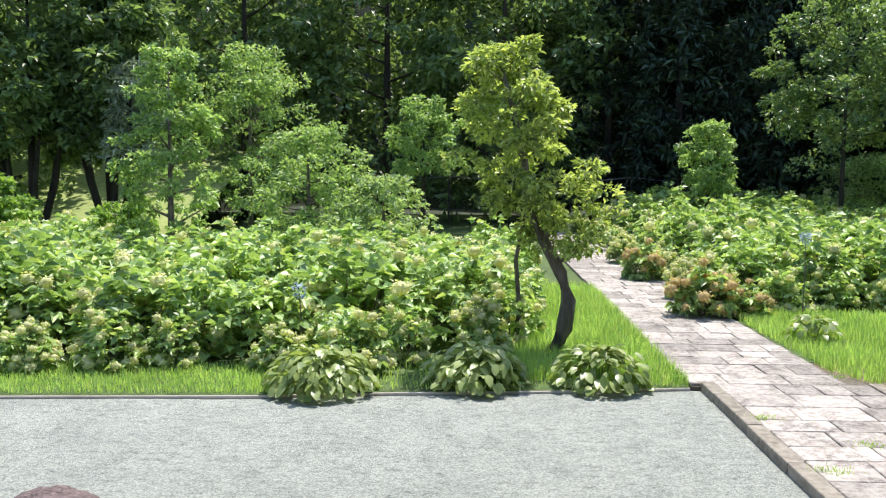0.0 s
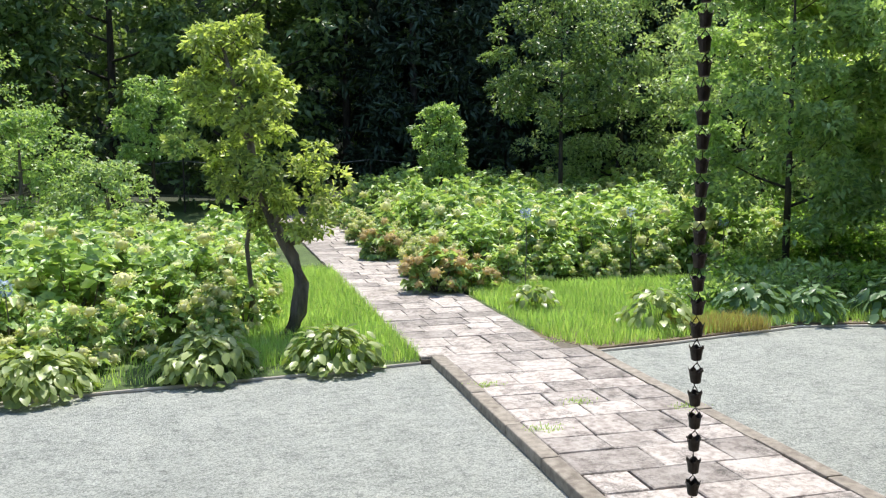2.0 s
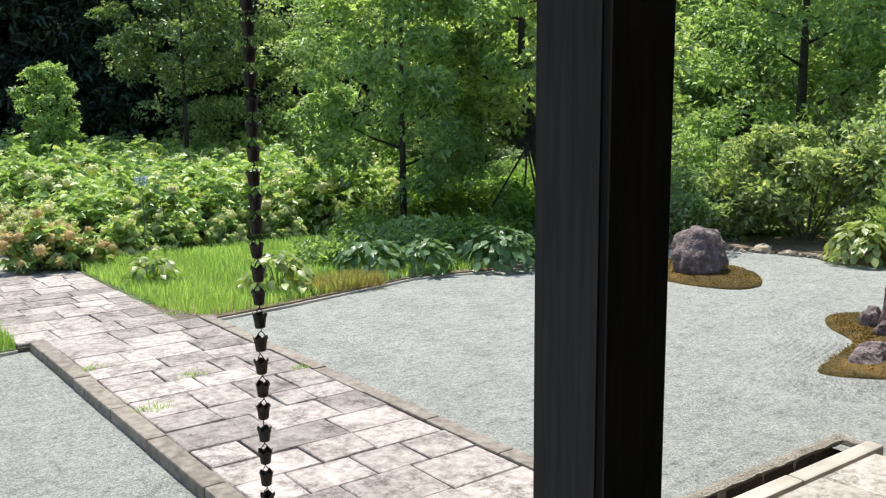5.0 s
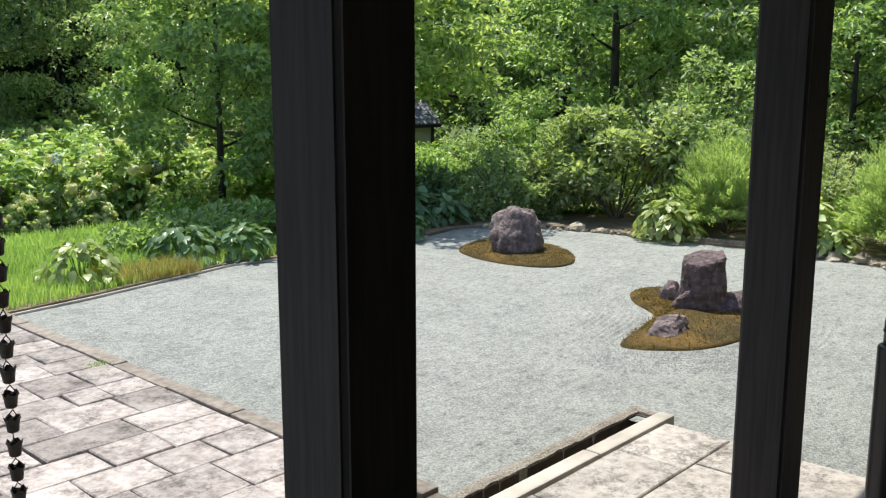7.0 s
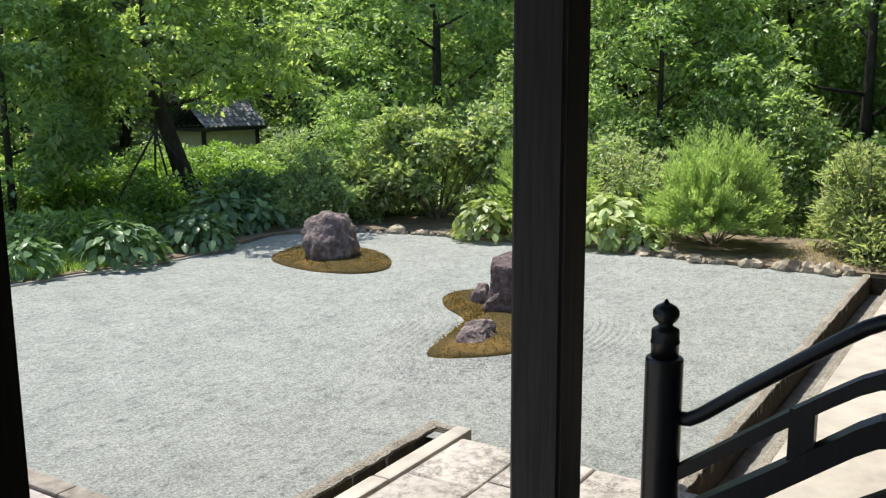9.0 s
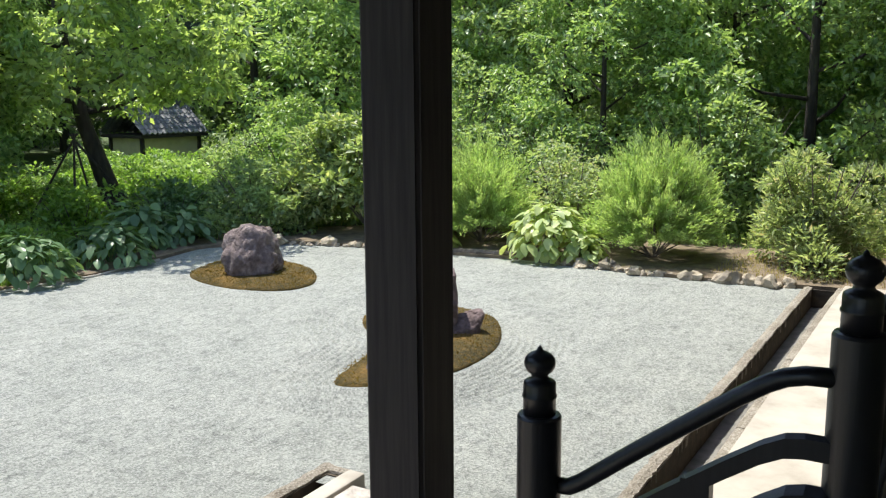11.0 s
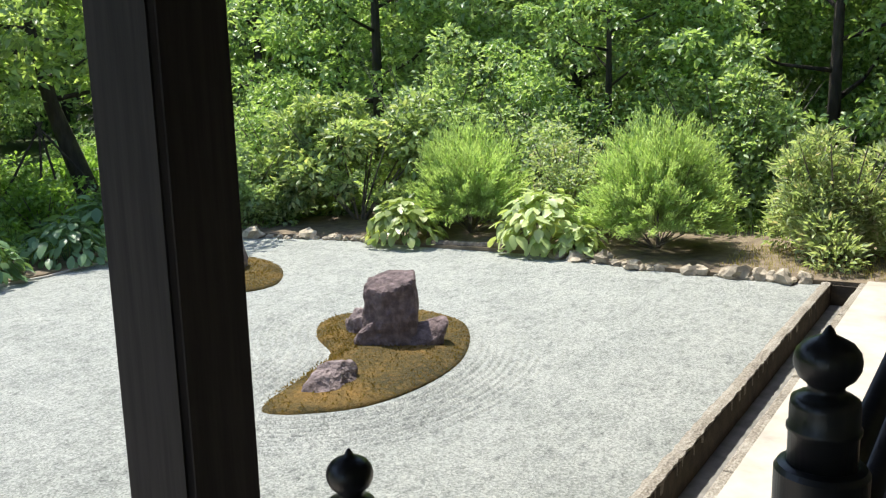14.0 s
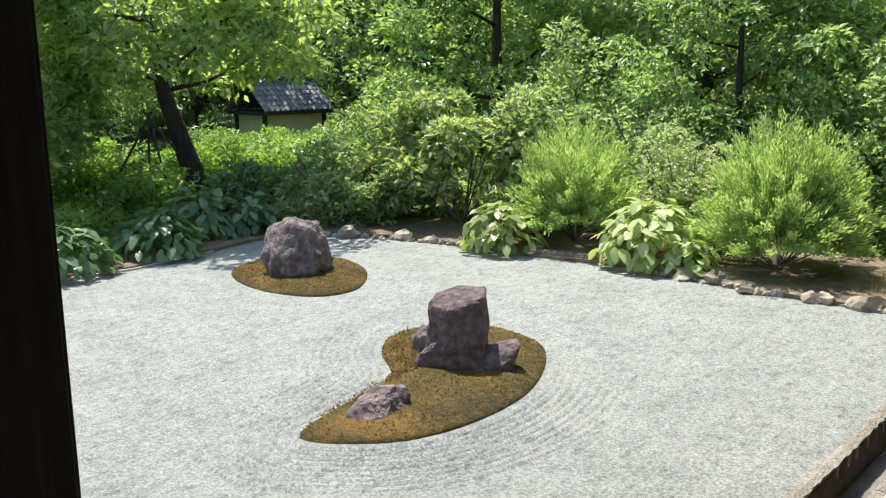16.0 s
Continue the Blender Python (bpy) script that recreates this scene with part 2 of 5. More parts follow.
def boxed(x0, x1, y0, y1, z0, z1, bevel=0.0):
    return box(bmesh.new(), x0, x1, y0, y1, z0, z1, bevel)


def tube(bm, pts, radii, sides=8, cap=True):
    """A tapered tube along points."""
    rings = []
    pts = [Vector(p) for p in pts]
    for k, p in enumerate(pts):
        d = (pts[min(k + 1, len(pts) - 1)] - pts[max(k - 1, 0)]).normalized()
        u = d.orthogonal().normalized() if abs(d.z) < 0.95 else d.cross(Vector((0, 1, 0.01))).normalized()
        if abs(d.z) < 0.95:
            u = d.cross(Vector((0, 0, 1))).normalized()
        w = d.cross(u)
        rings.append([bm.verts.new(p + radii[k] * (u * math.cos(a) + w * math.sin(a))) for a in [2 * math.pi * s / sides for s in range(sides)]])
    for r0, r1 in zip(rings, rings[1:]):
        for s in range(sides):
            bm.faces.new((r0[s], r0[(s + 1) % sides], r1[(s + 1) % sides], r1[s]))
    if cap:
        bm.faces.new(rings[0])
        bm.faces.new(rings[-1])
    bmesh.ops.recalc_face_normals(bm, faces=bm.faces)
    return bm


def lathe(bm, profile, sides=28):
    """A turned body from (radius, height) pairs."""
    rings = [[bm.verts.new((r * math.cos(2 * math.pi * s / sides), r * math.sin(2 * math.pi * s / sides), z)) for s in range(sides)] for r, z in profile]
    for r0, r1 in zip(rings, rings[1:]):
        for s in range(sides):
            bm.faces.new((r0[s], r0[(s + 1) % sides], r1[(s + 1) % sides], r1[s]))
    bm.faces.new(rings[0])
    bm.faces.new(rings[-1])
    bmesh.ops.recalc_face_normals(bm, faces=bm.faces)
    return bm


def unit(v):
    return v / np.maximum(np.linalg.norm(v, axis=-1, keepdims=True), 1e-9)


def leaf_mesh(pos, out, length, width, rng, droop=0.35, spread=0.7, four=True):
    """Folded pointed leaves at pos that grow along out, with their faces turned to the sky by chance."""
    n = len(pos)
    d = unit(out + rng.normal(0, spread, (n, 3)))
    up = unit(np.array([0, 0, 1.0]) + rng.normal(0, 0.5, (n, 3)))
    side = unit(np.cross(d, up))
    nor = np.cross(side, d)
    L = (length * rng.uniform(0.7, 1.25, n))[:, None]
    W = L * width / length * 0.5 if np.isscalar(length) else L * 0.3
    tip = pos + d * L - nor * L * droop * rng.uniform(0.3, 1.2, (n, 1))
    midp = pos + d * L * 0.5
    lift = nor * L * 0.10
    r, l = midp + side * W + lift, midp - side * W + lift
    if four:
        v = np.stack([pos, r, tip, l, midp], 1).reshape(-1, 3)
        f = np.array([[0, 1, 4], [1, 2, 4], [2, 3, 4], [3, 0, 4]])
        k = 5
    else:
        v = np.stack([pos, r, tip, l], 1).reshape(-1, 3)
        f = np.array([[0, 1, 2], [0, 2, 3]])
        k = 4
    t = (f[None] + (np.arange(n) * k)[:, None, None]).reshape(-1, 3)
    return v, t


def dome(n, rng, rx, ry, h, base=0.0, shell=0.75):
    """Points in the outer part of a lumpy mound, and their outward directions."""
    d = unit(rng.normal(0, 1, (n, 3)))
    d[:, 2] = np.abs(d[:, 2])
    r = rng.uniform(shell, 1.0, n) ** 0.7
    lump = 1 + 0.16 * np.sin(d[:, 0] * 7 + rx * 9) * np.cos(d[:, 1] * 6 + h * 5) + 0.08 * np.sin(d[:, 2] * 9 + d[:, 0] * 5)
    p = d * (r * lump)[:, None] * np.array([rx, ry, h - base])
    p[:, 2] += base
    return p, d


# ---- the ground and the court ----
def sheet(name, outline, z, mat, thick, label, category, kind="structure", bumpy=0.0):
    """A level slab with the given outline."""
    bm = bmesh.new()
    top = [bm.verts.new((x, y, z)) for x, y in outline]
    low = [bm.verts.new((x, y, z - thick)) for x, y in outline]
    bm.faces.new(top)
    n = len(top)
    for k in range(n):
        bm.faces.new((top[k], low[k], low[(k + 1) % n], top[(k + 1) % n]))
    bmesh.ops.recalc_face_normals(bm, faces=bm.faces)
    return tagged(part(name, bm, mat), label, category, kind=kind)


sheet("ground", [(-900, -900), (900, -900), (900, 900), (-900, 900)], -0.40, M_WOODFLOOR, 0.2, "leafy woodland ground with tree shade put in its dark colour", "ground")

# gravel court: west part, strip in front of the landing, east part
GX = 11.66


def gravel_sheet(name, x0, x1, y0, y1, label):
    nx, ny = max(2, int((x1 - x0) / 0.16)), max(2, int((y1 - y0) / 0.16))
    xs, ys = np.linspace(x0, x1, nx), np.linspace(y0, y1, ny)
    X, Y = np.meshgrid(xs, ys)
    Z = 0.004 * np.sin(X * 2.1 + Y * 1.3) * np.sin(Y * 1.7 - X) + np.random.RandomState(4).normal(0, 0.0012, X.shape)
    Z[0, :] = Z[-1, :] = Z[:, 0] = Z[:, -1] = 0
    v = np.stack([X, Y, Z], -1).reshape(-1, 3)
    i = (np.arange(ny - 1)[:, None] * nx + np.arange(nx - 1)[None]).ravel()
    f = np.stack([i, i + 1, i + nx + 1, i + nx], -1)
    ob = fast(name, v, f, M_GRAVEL, soft=True)
    return tagged(ob, label, "gravel", kind="structure")


gravel_sheet("gravel_west", -24, 0.16, -6.53, 1.2, "fine grey-green gravel west of the stone path")
gravel_sheet("gravel_porch", -24, -2.22, -9.0, -6.526, "fine grey-green gravel beside the porch")
gravel_sheet("gravel_east", 2.12, 12.6, -6.53, 1.6, "fine grey-green raked gravel court with two islands")
gravel_sheet("gravel_south", 4.10, 12.6, -8.44, -6.526, "fine grey-green gravel beside the stone drain")

# earth of the planted beds, over the gravel's margin
sheet("bed_west", [(-0.02, 0.02), (-0.02, 34), (-60, 34), (-60, -1.1), (-9.5, -0.95), (-7.4, -0.72), (-4.8, -0.56), (-3.4, -0.36), (-1.7, -0.2)], 0.03, M_TURF, 0.3, "mossy turf and soil of the flower bed", "flower bed")
sheet("bed_east", [(2.14, 0.06), (3.2, 0.22), (5.5, 0.72), (6.8, 0.45), (7.9, 0.25), (9.2, 0.42), (10.2, 0.6), (11.3, -0.05), (11.62, -1.6), (11.66, -3.2), (11.86, -4.6), (11.66, -6.0),
      (11.6, -7.1), (11.74, -8.44), (11.86, -9.6), (30, -9.6), (60, 34), (1.75, 34), (1.75, 0.9)], 0.05, M_SOIL, 0.3, "bare soil and turf behind the gravel court", "flower bed")
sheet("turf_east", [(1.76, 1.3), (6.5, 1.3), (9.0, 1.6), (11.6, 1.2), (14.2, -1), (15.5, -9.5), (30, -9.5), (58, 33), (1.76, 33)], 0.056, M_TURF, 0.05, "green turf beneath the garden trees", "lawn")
sheet("path_bed", [(0.18, -6.5), (2.1, -6.5), (2.1, 0.1), (1.74, 0.9), (1.74, 33), (-0.06, 33), (-0.02, 0.0), (0.18, -0.02)], 0.05, M_JOINT, 0.3, "dark joints under the stone path", "path")

# a bank of wooded hillside, coloured dark for the forest's shade, closes the distance
bm = bmesh.new()
ridge = []
for k in range(64):
    a = radians(-64 + k * 3.2)
    rr = 62 + 5 * math.sin(k * 0.9)
    x, y = 4 + rr * math.sin(a), -8 + rr * math.cos(a)
    ridge.append([bm.verts.new((x * s, y * s, z)) for s, z in ((0.92, -0.5), (0.97, 6), (1.02, 14 + 1.5 * math.sin(k * 1.7)), (1.12, 21 + 2 * math.sin(k * 0.8)), (1.5, 24))])
for r0, r1 in zip(ridge, ridge[1:]):
    for s in range(4):
        bm.faces.new((r0[s], r1[s], r1[s + 1], r0[s + 1]))
bmesh.ops.recalc_face_normals(bm, faces=bm.faces)
tagged(part("backdrop", bm, M_WOODFLOOR, soft=True), "distant wooded hillside with forest shade put in its dark colour", "hillside", kind="structure")

# kerbs along the path
def kerb_run(name, x0, x1, ya, yb, z, label, mat=M_KERB, along="y", zl=-0.2):
    """A row of kerb lengths, each its own stone."""
    run = empty(name, Matrix.Identity(4), label, "kerb", kind="structure")
    rng = random.Random(name)
    y = ya
    while y < yb - 0.02:
        e = min(yb, y + rng.uniform(0.85, 1.15))
        if yb - e < 0.3:
            e = yb
        d = rng.uniform(-0.006, 0.006)
        b = boxed(x0 + d, x1 + d, y + 0.004, e - 0.004, zl, z + d * 0.6, 0.018) if along == "y" else boxed(y + 0.004, e - 0.004, x0 + d, x1 + d, zl, z + d * 0.6, 0.018)
        part("kerb_stone", b, mat, run)
        y = e
    return run


kerb_run("kerb_west", 0.09, 0.245, -6.5, 0.02, 0.10, "weathered grey-brown kerb along the stone path")
kerb_run("kerb_east", 1.97, 2.12, -6.5, 0.10, 0.085, "narrow weathered kerb between path and gravel court")

# edging of the beds: thin bamboo-like concrete strip
for nm, pts, lab in (("edging_west", [(-24, -1.0), (-9.5, -0.98), (-7.4, -0.75), (-4.8, -0.59), (-3.4, -0.39), (-1.7, -0.23), (-0.03, 0.0)], "thin pale edging strip between gravel and grass"),
                     ("edging_east", [(2.14, 0.03), (3.2, 0.19), (5.5, 0.69), (6.8, 0.42), (7.9, 0.22), (9.2, 0.39)], "thin pale edging strip beside the hostas")):
    bm = bmesh.new()
    tube(bm, [(x, y, 0.012) for x, y in pts], [0.022] * len(pts), 8)
    tagged(part(nm, bm, M_PALE), lab, "edging", kind="structure")

# ---- landing, drains and paving before the stairs ----
sheet("landing_bed", [(-2.2, -9.0), (4.06, -9.0), (4.06, -6.97), (2.1, -6.97), (2.1, -6.5), (0, -6.5), (0, -6.97), (-2.2, -6.97)], 0.055, M_JOINT, 0.4, "dark joints under the landing slabs", "landing")


def trench(name, x0, x1, ya, yb, depth, label):
    """An open drain along x between y ya (house side) and yb (court side)."""
    t = empty(name, Matrix.Identity(4), label, "drain", kind="structure")
    part("drain_floor", boxed(x0, x1, ya, yb, -depth - 0.1, -depth), M_DRAINFLOOR, t)
    part("drain_wall", boxed(x0, x1, yb, yb + 0.02, -depth, 0.008), M_TRENCH, t, "dark brown wall of the drain")
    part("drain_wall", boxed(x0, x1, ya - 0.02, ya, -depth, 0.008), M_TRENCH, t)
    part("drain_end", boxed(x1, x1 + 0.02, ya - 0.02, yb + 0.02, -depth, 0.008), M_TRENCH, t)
    rng = random.Random(name)
    bm = bmesh.new()
    n = int((x1 - x0) / 0.05)
    rows = []
    for k in range(n + 1):
        x = x0 + (x1 + 0.1 - x0) * k / n
        j = [rng.uniform(-0.007, 0.007) for _ in range(3)]
        rows.append([bm.verts.new(p) for p in ((x, yb + 0.005 + j[0], -0.06), (x, yb + 0.004 + j[0], 0.028 + j[2]), (x, yb + 0.05, 0.04 + j[2]), (x, yb + 0.095 + j[1], 0.03 + j[2]), (x, yb + 0.10 + j[1], -0.06))])
    for r0, r1 in zip(rows, rows[1:]):
        for s in range(4):
            bm.faces.new((r0[s], r1[s], r1[s + 1], r0[s + 1]))
    bmesh.ops.recalc_face_normals(bm, faces=bm.faces)
    part("drain_lip", bm, M_AGG, t, "rough pebbly concrete lip")
    return t


trench("drain_north", 2.12, 4.22, -6.82, -6.63, 0.24, "narrow open stone drain with rough lip before the landing")
part("drain_lip", boxed(4.24, 4.32, -6.86, -6.56, -0.1, 0.035, 0.02), M_AGG, bpy.data.objects["drain_north"])
trench("drain_house", 4.08, 11.72, -8.80, -8.53, 0.22, "long open drain with dark brown walls below the eaves")
k = kerb_run("drain_kerb_north", -6.965, -6.835, 2.12, 4.20, 0.10, "pale stone strip between drain and landing", M_PALE, "x")
k = kerb_run("drain_kerb_house", -8.90, -8.815, 4.08, 11.76, 0.06, "rough pebbly kerb on the house side of the drain", M_AGG, "x")
# sun and shade sit in the tone: paler paving outside, darker concrete under the veranda
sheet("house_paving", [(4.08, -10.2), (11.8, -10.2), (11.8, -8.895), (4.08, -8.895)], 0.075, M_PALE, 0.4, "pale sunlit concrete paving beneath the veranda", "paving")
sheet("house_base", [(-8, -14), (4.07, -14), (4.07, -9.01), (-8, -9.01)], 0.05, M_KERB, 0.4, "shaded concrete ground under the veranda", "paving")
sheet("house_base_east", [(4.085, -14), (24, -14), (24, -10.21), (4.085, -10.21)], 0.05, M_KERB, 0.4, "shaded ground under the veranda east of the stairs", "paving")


# ---- the porch: posts, roof, veranda, stairs ----
def porch_post(x, y, label):
    t = empty("porch_post", pose(x, y, 0.1), label, "post", "porch posts")
    h = 0.133
    c = 0.018
    bm = bmesh.new()
    out = [(-h + c, -h), (h - c, -h), (h - c, -h + c * 0.4), (h - c * 0.4, -h + c), (h, -h + c), (h, h - c), (h - c, h), (-h + c, h), (-h, h - c), (-h, -h + c), (-h + c * 0.4, -h + c), (-h + c, -h + c * 0.4)]
    ring = [[bm.verts.new((px, py, z)) for px, py in out] for z in (0.12, 3.9)]
    n = len(out)
    for s in range(n):
        bm.faces.new((ring[0][s], ring[0][(s + 1) % n], ring[1][(s + 1) % n], ring[1][s]))
    bm.faces.new(ring[0])
    bm.faces.new(ring[1])
    bmesh.ops.recalc_face_normals(bm, faces=bm.faces)
    part("shaft", bm, M_POST, t)
    part("base_stone", boxed(-0.24, 0.24, -0.24, 0.24, -0.04, 0.12, 0.03), M_KERB, t, "weathered square base stone")
    return t


porch_post(-0.194, -8.34, "square dark timber porch post with chamfered corners")
porch_post(2.70, -8.282, "square dark weathered timber porch post beside the stair rail")

porch = empty("porch_roof", pose(0, 0, 0), "dark timber porch roof carried by two posts", "roof", kind="structure")
part("beam", boxed(-2.3, 4.8, -8.46, -8.2, 4.0, 4.32, 0.02), M_POST, porch)
bm = bmesh.new()
vs = [bm.verts.new(p) for p in ((-2.4, -6.75, 3.95), (4.9, -6.75, 3.95), (4.9, -10.2, 5.0), (-2.4, -10.2, 5.0), (-2.4, -6.75, 4.1), (4.9, -6.75, 4.1), (4.9, -10.2, 5.15), (-2.4, -10.2, 5.15))]
for q in ((0, 1, 2, 3), (7, 6, 5, 4), (0, 4, 5, 1), (1, 5, 6, 2), (2, 6, 7, 3), (3, 7, 4, 0)):
    bm.faces.new([vs[i] for i in q])
part("roof_deck", bm, M_POST, porch)
main_roof = empty("main_roof", pose(0, 0, 0), "broad dark eaves of the temple hall", "roof", kind="structure")
bm = bmesh.new()
vs = [bm.verts.new(p) for p in ((-16, -9.0, 4.55), (26, -9.0, 4.55), (26, -14.2, 6.3), (-16, -14.2, 6.3), (-16, -9.0, 4.7), (26, -9.0, 4.7), (26, -14.2, 6.5), (-16, -14.2, 6.5))]
for q in ((0, 1, 2, 3), (7, 6, 5, 4), (0, 4, 5, 1), (1, 5, 6, 2), (2, 6, 7, 3), (3, 7, 4, 0)):
    bm.faces.new([vs[i] for i in q])
part("roof_deck", bm, M_POST, main_roof)
hall = empty("wall_south", pose(0, 0, 0), "unseen hall wall, made cream to bounce light onto the posts", "wall", kind="structure")
# unseen wall behind the eye, coloured cream to throw light back onto the posts
part("bounce_panel", boxed(-16, 26, -14.1, -13.9, 0.9, 6.2), M_PLASTER, hall)
veranda = empty("veranda_floor", pose(0, 0, 0), "worn timber veranda floor before the hall", "floor", kind="structure")
for k in range(26):
    y = -13.88 + k * 0.15
    part("board", boxed(-16, 26, y + 0.003, y + 0.147, 0.93, 0.985, 0.004), M_DECK, veranda)
part("edge_beam", boxed(-16, 26, -9.975, -9.90, 0.78, 0.97, 0.01), M_POST, veranda)

stairs = empty("stairs", pose(0, 0, 0), "dark timber steps from the landing to the veranda", "stairs", kind="structure")
for k in range(4):
    z = 0.1 + (k + 1) * 0.18
    part("tread", boxed(-0.45, 2.58, -8.98 - k * 0.235 - 0.27, -8.98 - k * 0.235, z - 0.06, z, 0.008), M_DECK, stairs)
    part("riser", boxed(-0.45, 2.58, -8.98 - k * 0.235 - 0.05, -8.98 - k * 0.235 - 0.02, z - 0.18, z - 0.06), M_POST, stairs)
for x in (-0.49, 2.585):
    bm = bmesh.new()
    a = [bm.verts.new((x, yy, zz)) for yy, zz in ((-8.9, 0.1), (-8.9, 0.36), (-9.88, 1.02), (-9.88, 0.6), (-9.2, 0.1))]
    b = [bm.verts.new((x + 0.06, v.co.y, v.co.z)) for v in a]
    bm.faces.new(a)
    bm.faces.new(b[::-1])
    for s in range(5):
        bm.faces.new((a[s], b[s], b[(s + 1) % 5], a[(s + 1) % 5]))
    bmesh.ops.recalc_face_normals(bm, faces=bm.faces)
    part("stringer", bm, M_POST, stairs)


def newel(x, y, base, top, label, r=0.083):
    """A turned newel with an onion finial."""
    t = empty("newel_post", pose(x, y, base), label, "newel post", "newel posts of the stair rail")
    h = top - base
    part("shaft", lathe(bmesh.new(), [(r, 0.0), (r, h - 0.272), (r - 0.006, h - 0.262), (r - 0.018, h - 0.258)], 56), M_RAIL, t, soft=False)
    prof = [(r - 0.022, h - 0.262), (r - 0.022, h - 0.20), (r - 0.018, h - 0.195), (r - 0.018, h - 0.188), (r - 0.022, h - 0.183), (r - 0.022, h - 0.15), (r - 0.024, h - 0.137), (r - 0.034, h - 0.130), (0.035, h - 0.124), (0.031, h - 0.116),
            (0.034, h - 0.108), (0.049, h - 0.095), (0.057, h - 0.078), (0.0585, h - 0.064), (0.055, h - 0.048), (0.044, h - 0.034), (0.026, h - 0.024), (0.012, h - 0.017), (0.008, h - 0.008), (0.002, h)]
    part("finial", lathe(bmesh.new(), prof), M_RAIL, t, "glossy black onion-shaped finial", soft=True)
    return t


newel(2.674, -8.864, 0.09, 1.592, "black turned newel post with onion finial at the stair foot")
newel(2.72, -9.925, 0.97, 2.03, "black turned newel post with onion finial on the veranda")

rail = empty("stair_rail", pose(0, 0, 0), "black timber stair railing of three curved bars", "railing")
XR = 2.69


def bar(name, pts, r, flat=False):
    bm = bmesh.new()
    if flat:
        prev = None
        for y, z in pts:
            ring = [bm.verts.new((XR + a, y, z + b)) for a, b in ((-r * 0.8, -r * 1.05), (r * 0.8, -r * 1.05), (r * 0.8, r * 0.8), (0, r * 1.1), (-r * 0.8, r * 0.8))]
            if prev:
                for s in range(5):
                    bm.faces.new((prev[s], prev[(s + 1) % 5], ring[(s + 1) % 5], ring[s]))
            else:
                bm.faces.new(ring)
            prev = ring
        bm.faces.new(prev)
        bmesh.ops.recalc_face_normals(bm, faces=bm.faces)
    else:
        tube(bm, [(XR, y, z) for y, z in pts], [r] * len(pts), 14)
    part(name, bm, M_RAIL, rail, soft=not flat)


bar("top_bar", [(-8.93, 1.055), (-8.98, 1.06), (-9.03, 1.09), (-9.23, 1.25), (-9.44, 1.41), (-9.58, 1.515), (-9.66, 1.57), (-9.72, 1.60), (-9.78, 1.615), (-9.88, 1.62)], 0.032)
bar("middle_bar", [(-8.93, 0.80), (-9.05, 0.89), (-9.35, 1.12), (-9.55, 1.265), (-9.66, 1.34), (-9.73, 1.375), (-9.79, 1.385), (-9.88, 1.385)], 0.037, True)
bar("bottom_bar", [(-8.93, 0.56), (-9.05, 0.66), (-9.35, 0.88), (-9.55, 1.035), (-9.66, 1.12), (-9.74, 1.17), (-9.80, 1.185), (-9.88, 1.185)], 0.062, True)
part("strut", boxed(XR - 0.03, XR + 0.03, -9.50, -9.40, 0.94, 1.20), M_RAIL, rail)

vrail = empty("veranda_rail", pose(0, 0, 0), "black timber railing along the veranda edge", "railing")
for z, r in ((1.62, 0.032), (1.38, 0.034), (1.10, 0.045)):
    bm = bmesh.new()
    tube(bm, [(2.78, -9.925, z), (14, -9.925, z)], [r, r], 12)
    part("bar", bm, M_RAIL, vrail, soft=True)
for x in (4.6, 6.5, 8.4, 10.3, 12.2, 14.0):
    part("post", boxed(x - 0.04, x + 0.04, -9.965, -9.885, 0.97, 1.66, 0.008), M_RAIL, vrail)


# ---- rain chain ----
def rain_chain(x, y, top, low):
    t = empty("rain_chain", pose(x, y, low), "aged bronze rain chain of small flower cups hanging from the eave", "rain chain")
    prof = [(0.017, 0.0), (0.021, 0.004), (0.024, 0.03), (0.027, 0.048), (0.031, 0.056), (0.029, 0.056), (0.024, 0.045), (0.018, 0.01)]
    n = int((top - low) / 0.0945)
    cup = link = None
    for k in range(n):
        z = k * 0.0945
        if cup is None:
            bm = lathe(bmesh.new(), prof, 14)
            for v in bm.verts:
                if v.co.z > 0.055:
                    v.co.z += 0.009 * math.cos(5 * math.atan2(v.co.y, v.co.x))
            cup = part("cup", bm, M_BRONZE, t)
            bm = bmesh.new()
            for sx in (-1, 1):
                tube(bm, [(sx * 0.024, 0, 0.05), (sx * 0.012, 0, 0.07), (0, 0, 0.085), (0, 0, 0.0955)], [0.0022] * 4, 5)
            link = part("link", bm, M_BRONZE, t)
        else:
            for src in (cup, link):
                o = new(src.name.split(".")[0], src.data)
                o.parent = t
                o.location = (0, 0, z)
                o.rotation_euler = (random.uniform(-0.05, 0.05), random.uniform(-0.05, 0.05), random.uniform(0, 6))
    return t


rain_chain(-0.442, -6.743, 4.0, 0.02)


